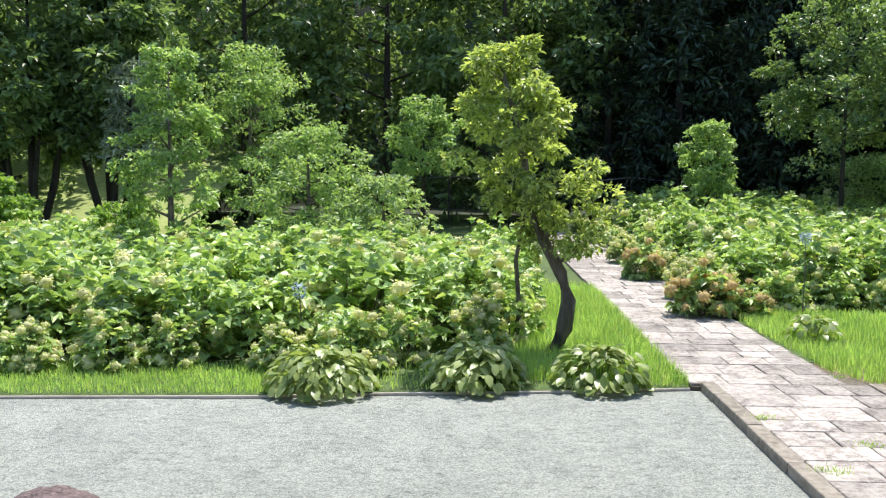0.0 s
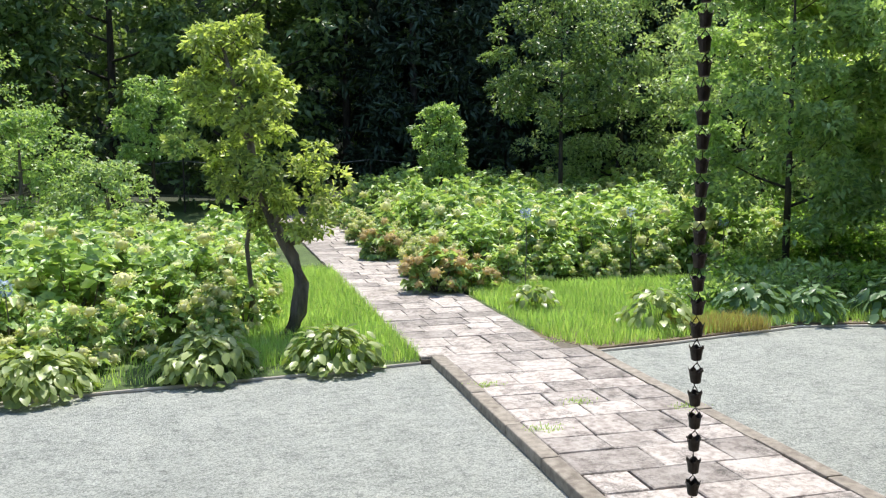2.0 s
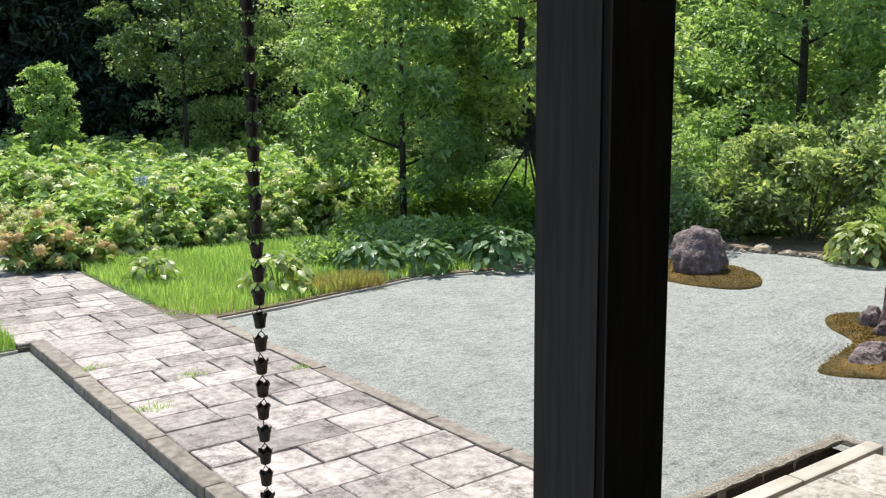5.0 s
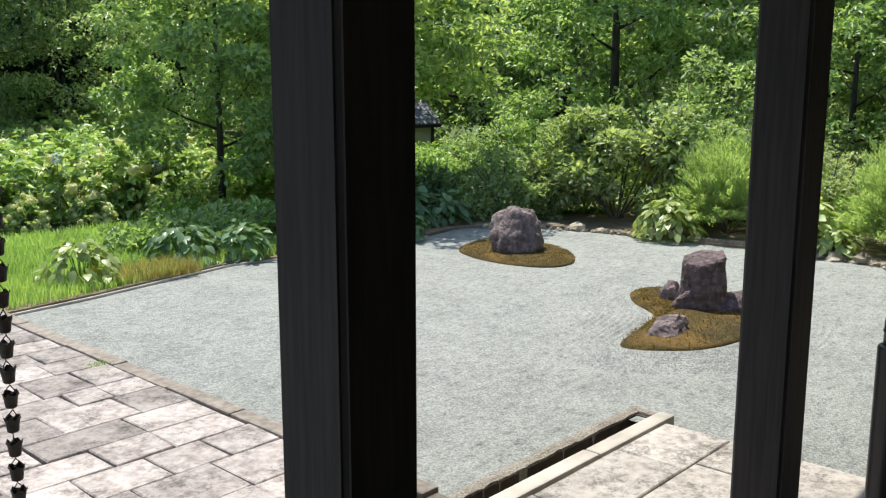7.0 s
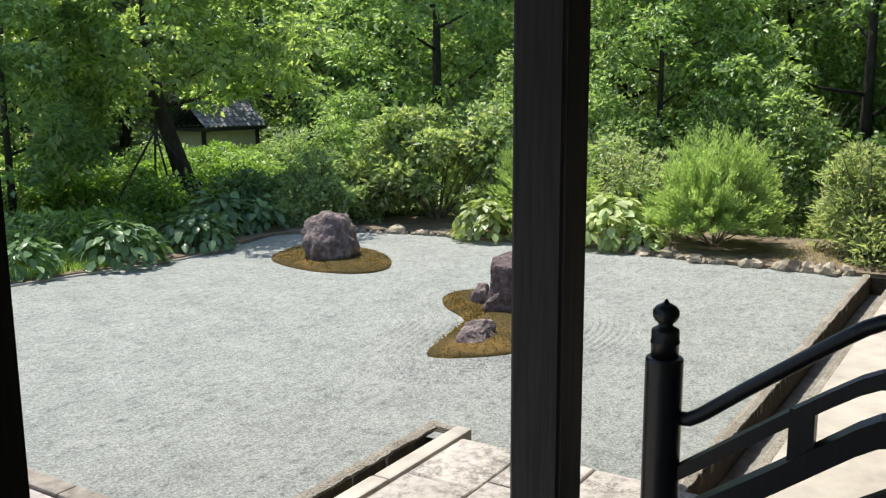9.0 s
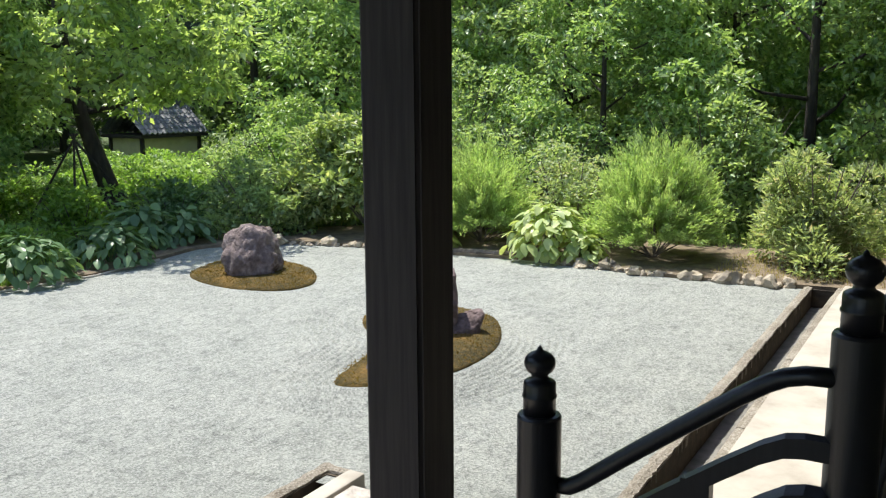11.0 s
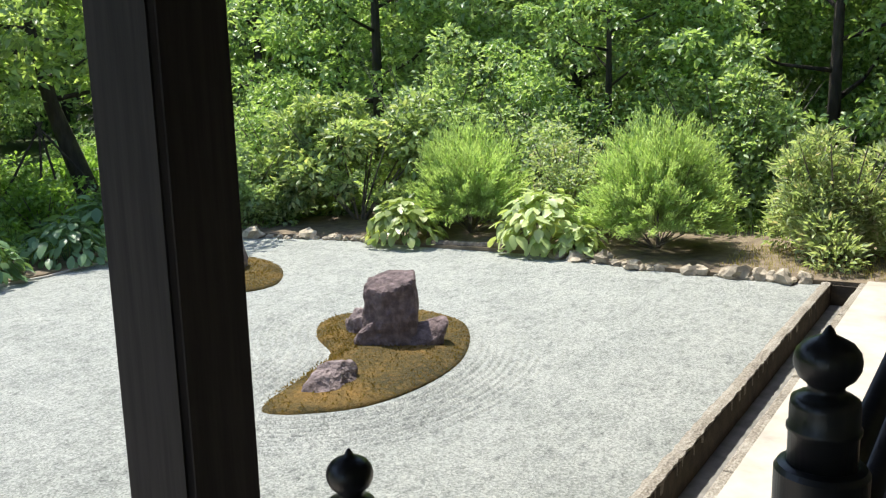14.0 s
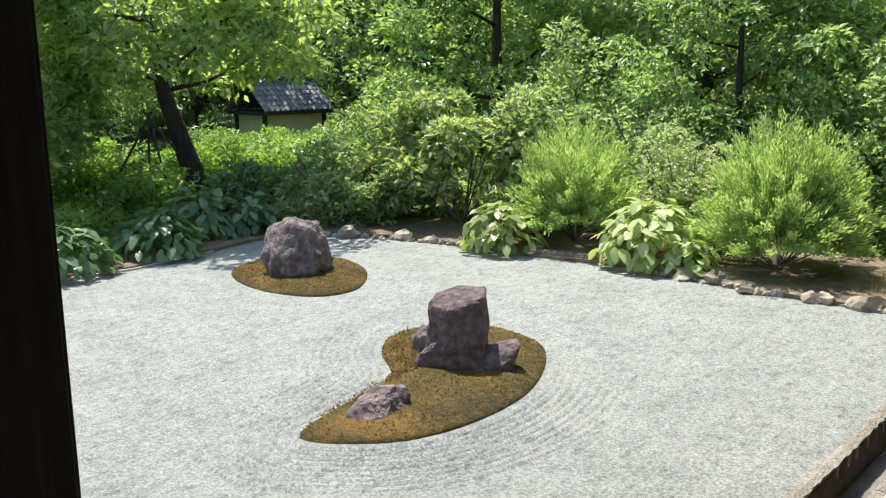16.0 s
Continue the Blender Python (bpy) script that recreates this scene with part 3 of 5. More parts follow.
# ---- rocks and islands ----
def rock(name, x, y, z, sx, sy, sz, seed, mat, label, category="rock", rough=0.16, flat_top=False, turn=0.0, detail=4, group=""):
    bm = bmesh.new()
    bmesh.ops.create_icosphere(bm, subdivisions=detail, radius=1.0)
    for v in bm.verts:
        d = v.co.normalized()
        n1 = noise.noise(d * 1.3 + Vector((seed, 0, 0)))
        n2 = noise.noise(d * 3.1 + Vector((0, seed, 0)))
        n3 = noise.noise(d * 8.0 + Vector((0, 0, seed)))
        k = 1 + rough * (1.3 * n1 + 0.7 * n2 + 0.35 * n3)
        q = d * k
        q.z = max(q.z, -0.35)
        if flat_top:
            q.z = min(q.z, 0.72 + 0.1 * q.x + 0.02 * n3)
        v.co = Vector((q.x * sx, q.y * sy, (q.z + 0.35) * sz / 1.35))
    ob = part(name, bm, mat, soft=detail > 3)
    ob.matrix_basis = pose(x, y, z, 0, 0, turn)
    return tagged(ob, label, category, group)


def island(name, pts, label, h=0.10):
    """A low moss mound with a smooth outline."""
    c = np.array(pts)
    n = len(c)
    ts = np.linspace(0, n, 72, endpoint=False)
    ring = []
    for t in ts:
        i, f = int(t), t - int(t)
        p0, p1, p2, p3 = (c[(i + k) % n] for k in (-1, 0, 1, 2))
        ring.append(0.5 * (2 * p1 + (p2 - p0) * f + (2 * p0 - 5 * p1 + 4 * p2 - p3) * f * f + (3 * p1 - p0 - 3 * p2 + p3) * f ** 3))
    ring = np.array(ring)
    cen = c.mean(0)
    bm = bmesh.new()
    loops = []
    for s, z in ((1.0, -0.02), (0.992, 0.02), (0.95, 0.35), (0.8, 0.6), (0.6, 0.8), (0.35, 0.95), (0.12, 1.0)):
        loops.append([bm.verts.new((*(cen + (p - cen) * s), z if s > 0.98 else z * h + 0.012 * noise.noise(Vector((p[0] * s * 4, p[1] * s * 4, s))))) for p in ring])
    for r0, r1 in zip(loops, loops[1:]):
        for k in range(72):
            bm.faces.new((r0[k], r0[(k + 1) % 72], r1[(k + 1) % 72], r1[k]))
    bm.faces.new(loops[-1])
    bmesh.ops.recalc_face_normals(bm, faces=bm.faces)
    ob = tagged(part(name, bm, M_MOSS, soft=True), label, "moss island")
    # short moss tufts along and over it
    rng = np.random.RandomState(len(pts))
    k = 5200
    sc = np.sqrt(rng.uniform(0, 1, k))[:, None]
    base = cen + (ring[rng.randint(0, 72, k)] - cen) * sc + rng.normal(0, 0.02, (k, 2)) * np.minimum(1, (1 - sc) * 12)
    zz = np.interp(sc[:, 0], [0.12, 0.35, 0.6, 0.8, 0.95, 1.0], [h, 0.95 * h, 0.8 * h, 0.6 * h, 0.35 * h, 0.012])
    v, f = leaf_mesh(np.column_stack([base, zz - 0.004]), np.tile([0, 0, 1.0], (k, 1)), 0.020, 0.012, rng, 0.2, 0.7, False)
    fast("moss_tuft", v, f, L_MOSS, ob, "fine brown-gold moss tips")
    return ring, cen


L_MOSS = leafy("moss_tip", (0.08, 0.06, 0.014), (0.24, 0.155, 0.035), 0.3, 0.9, (0.09, 0.11, 0.03), 0.1)
ISL1 = [(8.75, -0.75), (9.7, -0.55), (9.95, -1.4), (9.65, -2.2), (8.98, -2.74), (8.45, -2.65), (8.22, -2.05), (8.35, -1.3)]
ISL2 = [(5.74, -5.55), (6.4, -5.36), (7.05, -5.15), (7.45, -4.65), (7.85, -4.38), (8.25, -4.4), (8.7, -4.85), (8.6, -5.5), (8.2, -5.91), (7.45, -6.25), (6.7, -6.29), (6.1, -6.08)]
island("moss_island", ISL1, "low mound of brown-gold moss round a boulder", 0.11)
ring2, cen2 = island("moss_island", ISL2, "bean-shaped mound of brown-gold moss holding three rocks", 0.10)

# raked ridges that follow the island's outline
ridges = empty("raked_ridges", Matrix.Identity(4), "raked gravel ridges curving round the moss island", "raked gravel", kind="structure")
for k in range(9):
    bm = bmesh.new()
    off = 0.10 + k * 0.075
    prev = None
    for i in range(72):
        a, b = ring2[i - 1], ring2[(i + 1) % 72]
        nrm = np.array([(b - a)[1], -(b - a)[0]])
        nrm = nrm / (np.linalg.norm(nrm) + 1e-9)
        if nrm @ (ring2[i] - cen2) < 0:
            nrm = -nrm
        p = ring2[i] + nrm * off
        west = (cen2[0] + 0.9 - p[0]) / 1.2
        hh = 0.027 * max(0.15, min(1.0, west + 0.35)) * (1 - 0.06 * k)
        row = [bm.verts.new((*(p + nrm * w), z)) for w, z in ((-0.034, -0.006), (0, hh), (0.034, -0.006))]
        if prev:
            bm.faces.new((prev[0], row[0], row[1], prev[1]))
            bm.faces.new((prev[1], row[1], row[2], prev[2]))
        else:
            first = row
        prev = row
    bm.faces.new((prev[0], first[0], first[1], prev[1]))
    bm.faces.new((prev[1], first[1], first[2], prev[2]))
    bmesh.ops.recalc_face_normals(bm, faces=bm.faces)
    part("ridge", bm, M_GRAVEL, ridges, soft=True)

rock("boulder", 8.95, -1.72, 0.05, 0.375, 0.40, 0.71, 1.7, M_ROCK, "rounded reddish-grey volcanic boulder on a moss mound", rough=0.17, turn=20, detail=5)


def hewn_rock(name, x, y, z, pts, mat, label, turn=40.0, rough=0.02, cuts=3, seed=0.0):
    """An angular broken rock: the hull of a few corners, roughened."""
    bm = bmesh.new()
    for p in pts:
        bm.verts.new(p)
    bmesh.ops.convex_hull(bm, input=bm.verts)
    loose = [v for v in bm.verts if not v.link_faces]
    bmesh.ops.delete(bm, geom=loose, context="VERTS")
    bmesh.ops.bevel(bm, geom=list(bm.edges), offset=0.018, segments=2, affect="EDGES", profile=0.5)
    bmesh.ops.triangulate(bm, faces=list(bm.faces))
    for k in range(cuts):
        long = [e for e in bm.edges if e.calc_length() > 0.05]
        bmesh.ops.subdivide_edges(bm, edges=long, cuts=1, use_grid_fill=False)
        bmesh.ops.triangulate(bm, faces=[f for f in bm.faces if len(f.verts) > 3])
    bm.normal_update()
    for v in bm.verts:
        c = v.co + Vector((seed, 0, 0))
        v.co += v.normal * rough * (1.2 * noise.noise(c * 4.5) + 0.8 * noise.noise(c * 12) + 0.4 * noise.noise(c * 30))
    ob = part(name, bm, mat)
    ob.matrix_basis = pose(x, y, z, 0, 0, turn)
    return tagged(ob, label, "rock")


# local x runs along the face of the group, local y away into the court
hewn_rock("standing_rock", 7.53, -5.48, 0.04, [(-0.235, -0.06, 0.55), (-0.07, -0.19, 0.53), (0.205, -0.13, 0.60), (0.235, 0.12, 0.655), (0.04, 0.23, 0.655), (-0.19, 0.17, 0.60),
                                               (-0.26, -0.05, 0.30), (0.22, -0.14, 0.25), (-0.13, -0.24, 0.0), (0.20, -0.22, -0.04), (0.28, 0.15, -0.04), (0.0, 0.28, -0.04), (-0.27, 0.18, -0.04), (-0.27, -0.10, -0.04), (0.02, -0.25, 0.08)],
          M_STUMPROCK, "flat-topped dark purple-brown rock standing like a stump", turn=-49, rough=0.022)
hewn_rock("foot_rock", 7.30, -5.36, 0.04, [(-0.12, -0.08, 0.0), (0.12, -0.14, 0.0), (0.18, 0.1, 0.0), (-0.1, 0.1, 0.0), (-0.10, -0.06, 0.14), (0.02, -0.10, 0.25), (0.12, -0.06, 0.31), (0.12, 0.06, 0.30), (-0.03, 0.06, 0.22)],
          M_STUMPROCK, "rounded dark shoulder of rock against the standing rock", turn=-49, rough=0.03, seed=3.0)
hewn_rock("flank_rock", 7.60, -5.74, 0.03, [(-0.22, -0.12, -0.02), (0.02, -0.16, -0.03), (0.20, -0.10, 0.04), (0.20, 0.10, 0.0), (-0.2, 0.12, -0.02), (-0.16, -0.08, 0.10), (0.27, -0.06, 0.235), (0.24, 0.11, 0.25), (-0.06, 0.14, 0.20), (0.10, -0.14, 0.09)],
          M_STUMPROCK, "slanting dark rock with a pale flat top beside the standing rock", turn=-49, rough=0.018, seed=8.0)
rock("back_rock", 7.60, -5.04, 0.04, 0.12, 0.12, 0.24, 5.5, M_ROCK, "small grey rock behind the standing rock", rough=0.3)
hewn_rock("low_rock", 6.35, -5.68, 0.03, [(-0.26, -0.10, 0.0), (-0.05, -0.19, 0.0), (0.24, -0.10, 0.0), (0.30, 0.10, 0.02), (-0.05, 0.19, 0.02), (-0.20, -0.05, 0.09), (0.0, -0.10, 0.13), (0.14, 0.0, 0.19), (0.26, 0.06, 0.15), (-0.02, 0.12, 0.16), (0.08, -0.13, 0.07)],
          M_ROCK, "low grey-brown rock bedded in moss", turn=-30, rough=0.03, seed=5.0)
rock("dark_rock", -5.55, -3.65, -0.03, 0.28, 0.22, 0.14, 4.4, M_STUMPROCK, "low dark brown rock lying in the gravel", rough=0.2)

# edging stones of the east bed
rng = random.Random(5)
EDGE = [(10.5, 0.35), (11.2, -0.15), (11.5, -1.3), (11.62, -2.2), None, (11.85, -4.9), (11.72, -5.6), (11.62, -6.3), (11.58, -7.0), (11.62, -7.6), (11.70, -8.3)]
for a, b in zip(EDGE, EDGE[1:]):
    if a is None or b is None:
        continue
    L = math.hypot(b[0] - a[0], b[1] - a[1])
    n = max(2, int(L / 0.115))
    for k in range(n):
        f = (k + rng.uniform(0.2, 0.8)) / n
        big = rng.random() < 0.25 or b[1] < -7.0 and rng.random() < 0.5
        s = rng.uniform(0.10, 0.16) if big else rng.uniform(0.045, 0.085)
        rock("edging_stone", a[0] + (b[0] - a[0]) * f + rng.uniform(-0.03, 0.10), a[1] + (b[1] - a[1]) * f, 0.0, s, s * rng.uniform(0.7, 1.1), s * rng.uniform(0.8, 1.2), rng.uniform(0, 90), M_COBBLE,
             "rough pale field stone edging the soil bed", "stone", 0.42, turn=rng.uniform(0, 180), detail=2, group="edging stones")
bm = bmesh.new()
tube(bm, [(11.72, -3.2, 0.06), (11.95, -4.4, 0.06)], [0.05, 0.045], 7)
tagged(part("edging_log", bm, M_BARK), "weathered grey log edging the bed", "log")


# ---- plants ----
def hydrangea(seed, h, r, head_mat, heads):
    rng = np.random.RandomState(seed)
    t = empty("hydrangea", Matrix.Identity(4), "", "hydrangea", "hydrangeas of the beds")
    tips, td = dome(84, rng, r, r, h, 0.1, 0.62)
    k = np.repeat(np.arange(84), 7)
    a = np.tile(np.arange(7) * 2.4, 84) + rng.uniform(0, 0.6, 588)
    low = np.tile(np.arange(7) // 3 * 0.05, 84)[:, None]
    across = np.stack([np.cos(a), np.sin(a), np.zeros(588)], -1)
    p = tips[k] - td[k] * low + across * 0.02
    p[:, 2] = np.maximum(p[:, 2], 0.05)
    v, f = leaf_mesh(p, across + td[k] * 0.4, 0.165, 0.125, rng, 0.6, 0.2, False)
    fast("foliage", v, f, L_HYD, t, "broad toothed green leaves")
    hp, hd = dome(heads, rng, r * 1.13, r * 1.13, h * 1.10, 0.2, 0.97)
    if heads < len(tips):
        hp = tips[rng.permutation(len(tips))[:heads]] * 1.10 + np.array([0, 0, 0.05])
    q = unit(rng.normal(0, 1, (40, 3)))
    v, f = leaf_mesh(q * 0.098 * np.array([1, 1, 0.8]), q * 0.4 + unit(rng.normal(0, 1, (40, 3))), 0.048, 0.042, rng, 0.1, 0.3, False)
    ball = bmesh.new()
    bmesh.ops.create_icosphere(ball, subdivisions=1, radius=0.094)
    bv = np.array([tuple(w.co * (1 + 0.12 * noise.noise(w.co * 40))) for w in ball.verts]) * np.array([1, 1, 0.82])
    bf = np.array([[w.index for w in g.verts] for g in ball.faces])
    ball.free()
    f = np.concatenate([f, bf + len(v)])
    v = np.concatenate([v, bv])
    first = None
    for c in hp:
        if first is None:
            first = o = fast("flower_head", v, f, head_mat, t)
        else:
            o = new("flower_head", first.data)
            o.parent = t
        s = rng.uniform(0.85, 1.3)
        o.matrix_basis = pose(*c, rng.uniform(-30, 30), rng.uniform(-30, 30), rng.uniform(0, 360)) @ Matrix.Diagonal((s, s, s, 1))
    bm = bmesh.new()
    for k in range(7):
        a = k * 0.9 + rng.uniform(0, 0.5)
        tube(bm, [(0.04 * math.cos(a), 0.04 * math.sin(a), 0), (0.5 * r * math.cos(a), 0.5 * r * math.sin(a), h * 0.5), (0.6 * r * math.cos(a), 0.6 * r * math.sin(a), h * 0.68)], [0.012, 0.009, 0.005], 5)
    tagged(part("stem", bm, M_BARK, t), kind="stuff")
    return t


def scatter(protos, spots, labels):
    used = set()
    rng = random.Random(12)
    for x, y, k, s in spots:
        m = pose(x, y, 0.04, 0, 0, rng.uniform(0, 360)) @ Matrix.Diagonal((s * rng.uniform(0.9, 1.1), s, s * rng.uniform(0.92, 1.08), 1))
        if k not in used:
            used.add(k)
            protos[k].matrix_basis = m
            ob = protos[k]
        else:
            ob = copy_thing(protos[k], m)
        tagged(ob, labels[k])


PROTO = [hydrangea(1, 1.25, 0.75, L_HEAD, 8), hydrangea(2, 1.15, 0.7, L_HEAD, 22), hydrangea(3, 1.3, 0.8, L_HEAD, 4), hydrangea(4, 0.85, 0.55, L_RUST, 22), hydrangea(5, 0.95, 0.6, L_HEAD, 40)]
PLAB = ["tall green hydrangea bush with a few faded heads", "hydrangea bush with many greenish faded heads", "leafy green hydrangea bush in full sun", "small hydrangea with rust-brown dried heads", "low hydrangea covered in cream-green faded heads"]
rng = random.Random(8)
spots = []


def edge_west(x):
    return float(np.interp(x, [-14, -7.7, -5.6, -4.0, -2.0], [0.1, 0.25, 0.35, 0.5, 1.7]))


y = 0.6
while y < 9.5:
    x = -14.5
    while x < -1.9:
        xx, yy = x + rng.uniform(-0.25, 0.25), y + rng.uniform(-0.25, 0.25)
        e = edge_west(xx)
        if yy > e:
            front = yy - e < 1.0
            if not (abs(xx + 1.4) < 0.7 and abs(yy - 1.7) < 0.7):
                spots.append((xx, yy, rng.choice([4, 4, 1]) if front else rng.choice([0, 0, 1, 2, 2]), (0.85 if front else 1.0) * rng.uniform(0.78, 1.14)))
        x += 0.95
    y += 0.85
y = 5.3
while y < 25:
    x = 1.75
    while x < 16.5:
        xx, yy = x + rng.uniform(-0.25, 0.25), y + rng.uniform(-0.25, 0.25)
        if not (xx > 7.2 and yy < 6.2) and not (xx > 10.5 and yy < 16):
            edge = xx < 2.2 or yy < 5.8
            k = rng.choice([4, 1, 4]) if edge else rng.choice([0, 0, 1, 2, 2])
            spots.append((xx, yy, k, (0.82 if edge else 1.05 + 0.012 * (yy - 5)) * rng.uniform(0.9, 1.1)))
        x += 1.05 if y < 12 else 1.35
    y += 0.95 if y < 12 else 1.3
spots += [(1.35, 4.75, 3, 0.95), (1.3, 9.4, 3, 0.9), (2.0, 4.7, 3, 0.7), (1.5, 6.6, 4, 0.85), (1.4, 12.5, 4, 0.9)]
scatter(PROTO, spots, PLAB)
for x, y, z in ((-4.6, 1.1, 0.92), (2.95, 4.75, 1.36), (6.87, 4.9, 1.1), (5.2, 5.3, 1.3)):
    r0 = np.random.RandomState(int(x * 10) + 100)
    q = unit(r0.normal(0, 1, (60, 3)))
    v, f = leaf_mesh(q * 0.075 + np.array([x, y, z]), q * 0.4 + unit(r0.normal(0, 1, (60, 3))), 0.045, 0.04, r0, 0.1, 0.3, False)
    bl = empty("hydrangea_bloom", Matrix.Identity(4), "pale blue hydrangea bloom among green leaves", "flower", "blue blooms")
    fast("petals", v, f, L_BLUE, bl)
    bm = bmesh.new()
    tube(bm, [(x, y, 0.04), (x + 0.02, y + 0.02, z * 0.6), (x, y, z - 0.03)], [0.012, 0.009, 0.006], 5)
    part("stem", bm, M_BARK, bl)


def hosta(x, y, r, h, n, seed, mat, label, z=0.04, leaf=0.26):
    """A mound of broad ribbed leaves arching from one crown."""
    rng = np.random.RandomState(seed)
    t = empty("hosta", pose(x, y, z), label, "hosta", "hostas")
    V, F = [], []
    for k in range(n):
        a = rng.uniform(0, 2 * math.pi)
        e = rng.uniform(0.02, 1) ** 0.65
        el = math.pi / 2 * (1 - e) + 0.12
        out = np.array([math.cos(a), math.sin(a), 0])
        side = np.array([-math.sin(a), math.cos(a), 0])
        lay = rng.uniform(0.72, 1.0)
        start = lay * (out * r * 0.80 * math.cos(el) + np.array([0, 0, h * math.sin(el)])) + rng.normal(0, 0.02, 3)
        L = leaf * rng.uniform(0.7, 1.15)
        W = L * rng.uniform(0.25, 0.33)
        slope = 0.05 - 0.75 * e + rng.normal(0, 0.28)
        yaw = rng.normal(0, 0.55)
        out, side = out * math.cos(yaw) + side * math.sin(yaw), side * math.cos(yaw) - out * math.sin(yaw)
        fw = out * math.cos(slope) + np.array([0, 0, math.sin(slope)])
        nm = -out * math.sin(slope) + np.array([0, 0, math.cos(slope)])
        base = len(V)
        twist = rng.normal(0, 0.28)
        s2 = side * math.cos(twist) + nm * math.sin(twist)
        for i, (u, w) in enumerate(((0, 0.12), (0.22, 0.82), (0.5, 1.0), (0.8, 0.62), (1.0, 0.03))):
            c = start + fw * L * u - nm * L * 0.22 * u * u
            V += [c - s2 * W * w + nm * 0.2 * W * w, c, c + s2 * W * w + nm * 0.2 * W * w]
            if i:
                b = base + i * 3
                F += [(b - 3, b - 2, b + 1, b), (b - 2, b - 1, b + 2, b + 1)]
    V = np.array(V)
    V[:, 2] = np.maximum(V[:, 2], 0.01)
    fast("leaves", V, F, mat, t, soft=True)
    bm = bmesh.new()
    for k in range(9):
        a = k * 0.7
        tube(bm, [(0.03 * math.cos(a), 0.03 * math.sin(a), 0), (0.2 * r * math.cos(a), 0.2 * r * math.sin(a), h * 0.6), (0.45 * r * math.cos(a), 0.45 * r * math.sin(a), h * 0.8)], [0.009, 0.007, 0.005], 4)
    tagged(part("stalk", bm, L_HOSTADARK, t), kind="stuff")
    return t


HL = "broad-leaved hosta with pale yellow-green leaves at the gravel's edge"
HD = "deep green hosta clump at the edge of the gravel court"
for k, (x, y, r, h, n, mat, lab, leaf) in enumerate((
        (-4.12, -0.25, 0.74, 0.46, 400, L_HOSTA, HL, 0.16), (-2.42, 0.05, 0.72, 0.45, 380, L_HOSTA, HL, 0.16), (-1.02, 0.12, 0.68, 0.44, 380, L_HOSTA, HL, 0.15),
        (3.45, 0.95, 0.62, 0.58, 170, L_HOSTA, HD, 0.16), (2.3, 2.6, 0.5, 0.42, 130, L_HOSTA, HD, 0.14), (5.15, 1.35, 0.75, 0.55, 190, L_HOSTADARK, HD, 0.18), (5.95, 1.05, 0.6, 0.5, 170, L_HOSTADARK, HD, 0.18),
        (7.15, 0.7, 0.85, 0.62, 260, L_HOSTADARK, HD, 0.19), (8.6, 0.75, 0.8, 0.6, 260, L_HOSTADARK, HD, 0.19), (9.7, 1.4, 0.75, 0.75, 180, L_HOSTADARK, HD, 0.22), (10.4, 1.1, 0.6, 0.6, 150, L_HOSTADARK, HD, 0.2),
        (11.75, -2.7, 0.72, 0.62, 190, L_HOSTA, HD, 0.22), (12.15, -4.75, 0.82, 0.8, 300, L_HOSTAPALE, HL, 0.23), (12.0, -5.35, 0.4, 0.4, 70, L_HOSTAPALE, HL, 0.2))):
    hosta(x, y, r, h, n, 40 + k, mat, lab, leaf=leaf)


def blades(name, n, place, h, mat, label, seed, lean=0.35, category="grass"):
    """Grass: thin bent blades, spread by the given function."""
    rng = np.random.RandomState(seed)
    p = place(rng, n)
    n = len(p)
    a = rng.uniform(0, 2 * math.pi, n)
    H = h * rng.uniform(0.5, 1.3, n)
    out = np.stack([np.cos(a), np.sin(a), np.zeros(n)], -1)
    side = np.stack([-np.sin(a), np.cos(a), np.zeros(n)], -1) * 0.0042
    up = np.array([0, 0, 1.0])
    l = lean * rng.uniform(0.2, 1.4, n)[:, None] * H[:, None]
    mid = p + up * H[:, None] * 0.6 + out * l * 0.4
    tip = p + up * H[:, None] + out * l * 1.2
    v = np.stack([p - side, p + side, mid + side * 0.8, mid - side * 0.8, tip], 1).reshape(-1, 3)
    f = (np.array([[0, 1, 2], [0, 2, 3], [3, 2, 4]])[None] + (np.arange(n) * 5)[:, None, None]).reshape(-1, 3)
    return tagged(fast(name, v, f, mat), label, category, kind="stuff")


def area(x0, x1, y0, y1, z=0.045, keep=None):
    def f(rng, n):
        x, y = rng.uniform(x0, x1, n), rng.uniform(y0, y1, n)
        k = keep(x, y) if keep else np.ones(n, bool)
        return np.stack([x[k], y[k], np.full(k.sum(), z)], -1)
    return f


blades("grass", 26000, area(-2.3, 0.0, 0.0, 8, keep=lambda x, y: (y > -0.12 * x - 0.05) & (x < 0.02 - 0.05 * (y < 3))), 0.15, L_GRASS, "bright green grass verge beside the stone path", 1)
blades("grass", 16000, area(-10, -4.6, -1.0, 0.75, keep=lambda x, y: y > np.interp(x, [-10, -7.4, -4.8], [-0.95, -0.7, -0.54])), 0.07, L_GRASS, "short bright grass strip before the hydrangeas", 2)
blades("grass", 38000, area(1.78, 6.9, 0.15, 4.9, keep=lambda x, y: (y > np.interp(x, [2.1, 3.2, 5.5, 6.9], [0.1, 0.25, 0.75, 0.5])) & (x > np.interp(y, [0, 0.9, 5], [2.16, 1.82, 1.78]))), 0.15, L_GRASS, "tall bright grass beside the stone path", 3)
blades("grass", 14000, area(6.5, 13, 0.9, 9, keep=lambda x, y: (x - 6.5) * 0.5 + 0.9 < y + 1.5), 0.22, L_GRASS, "rough grass beneath the garden trees", 4)
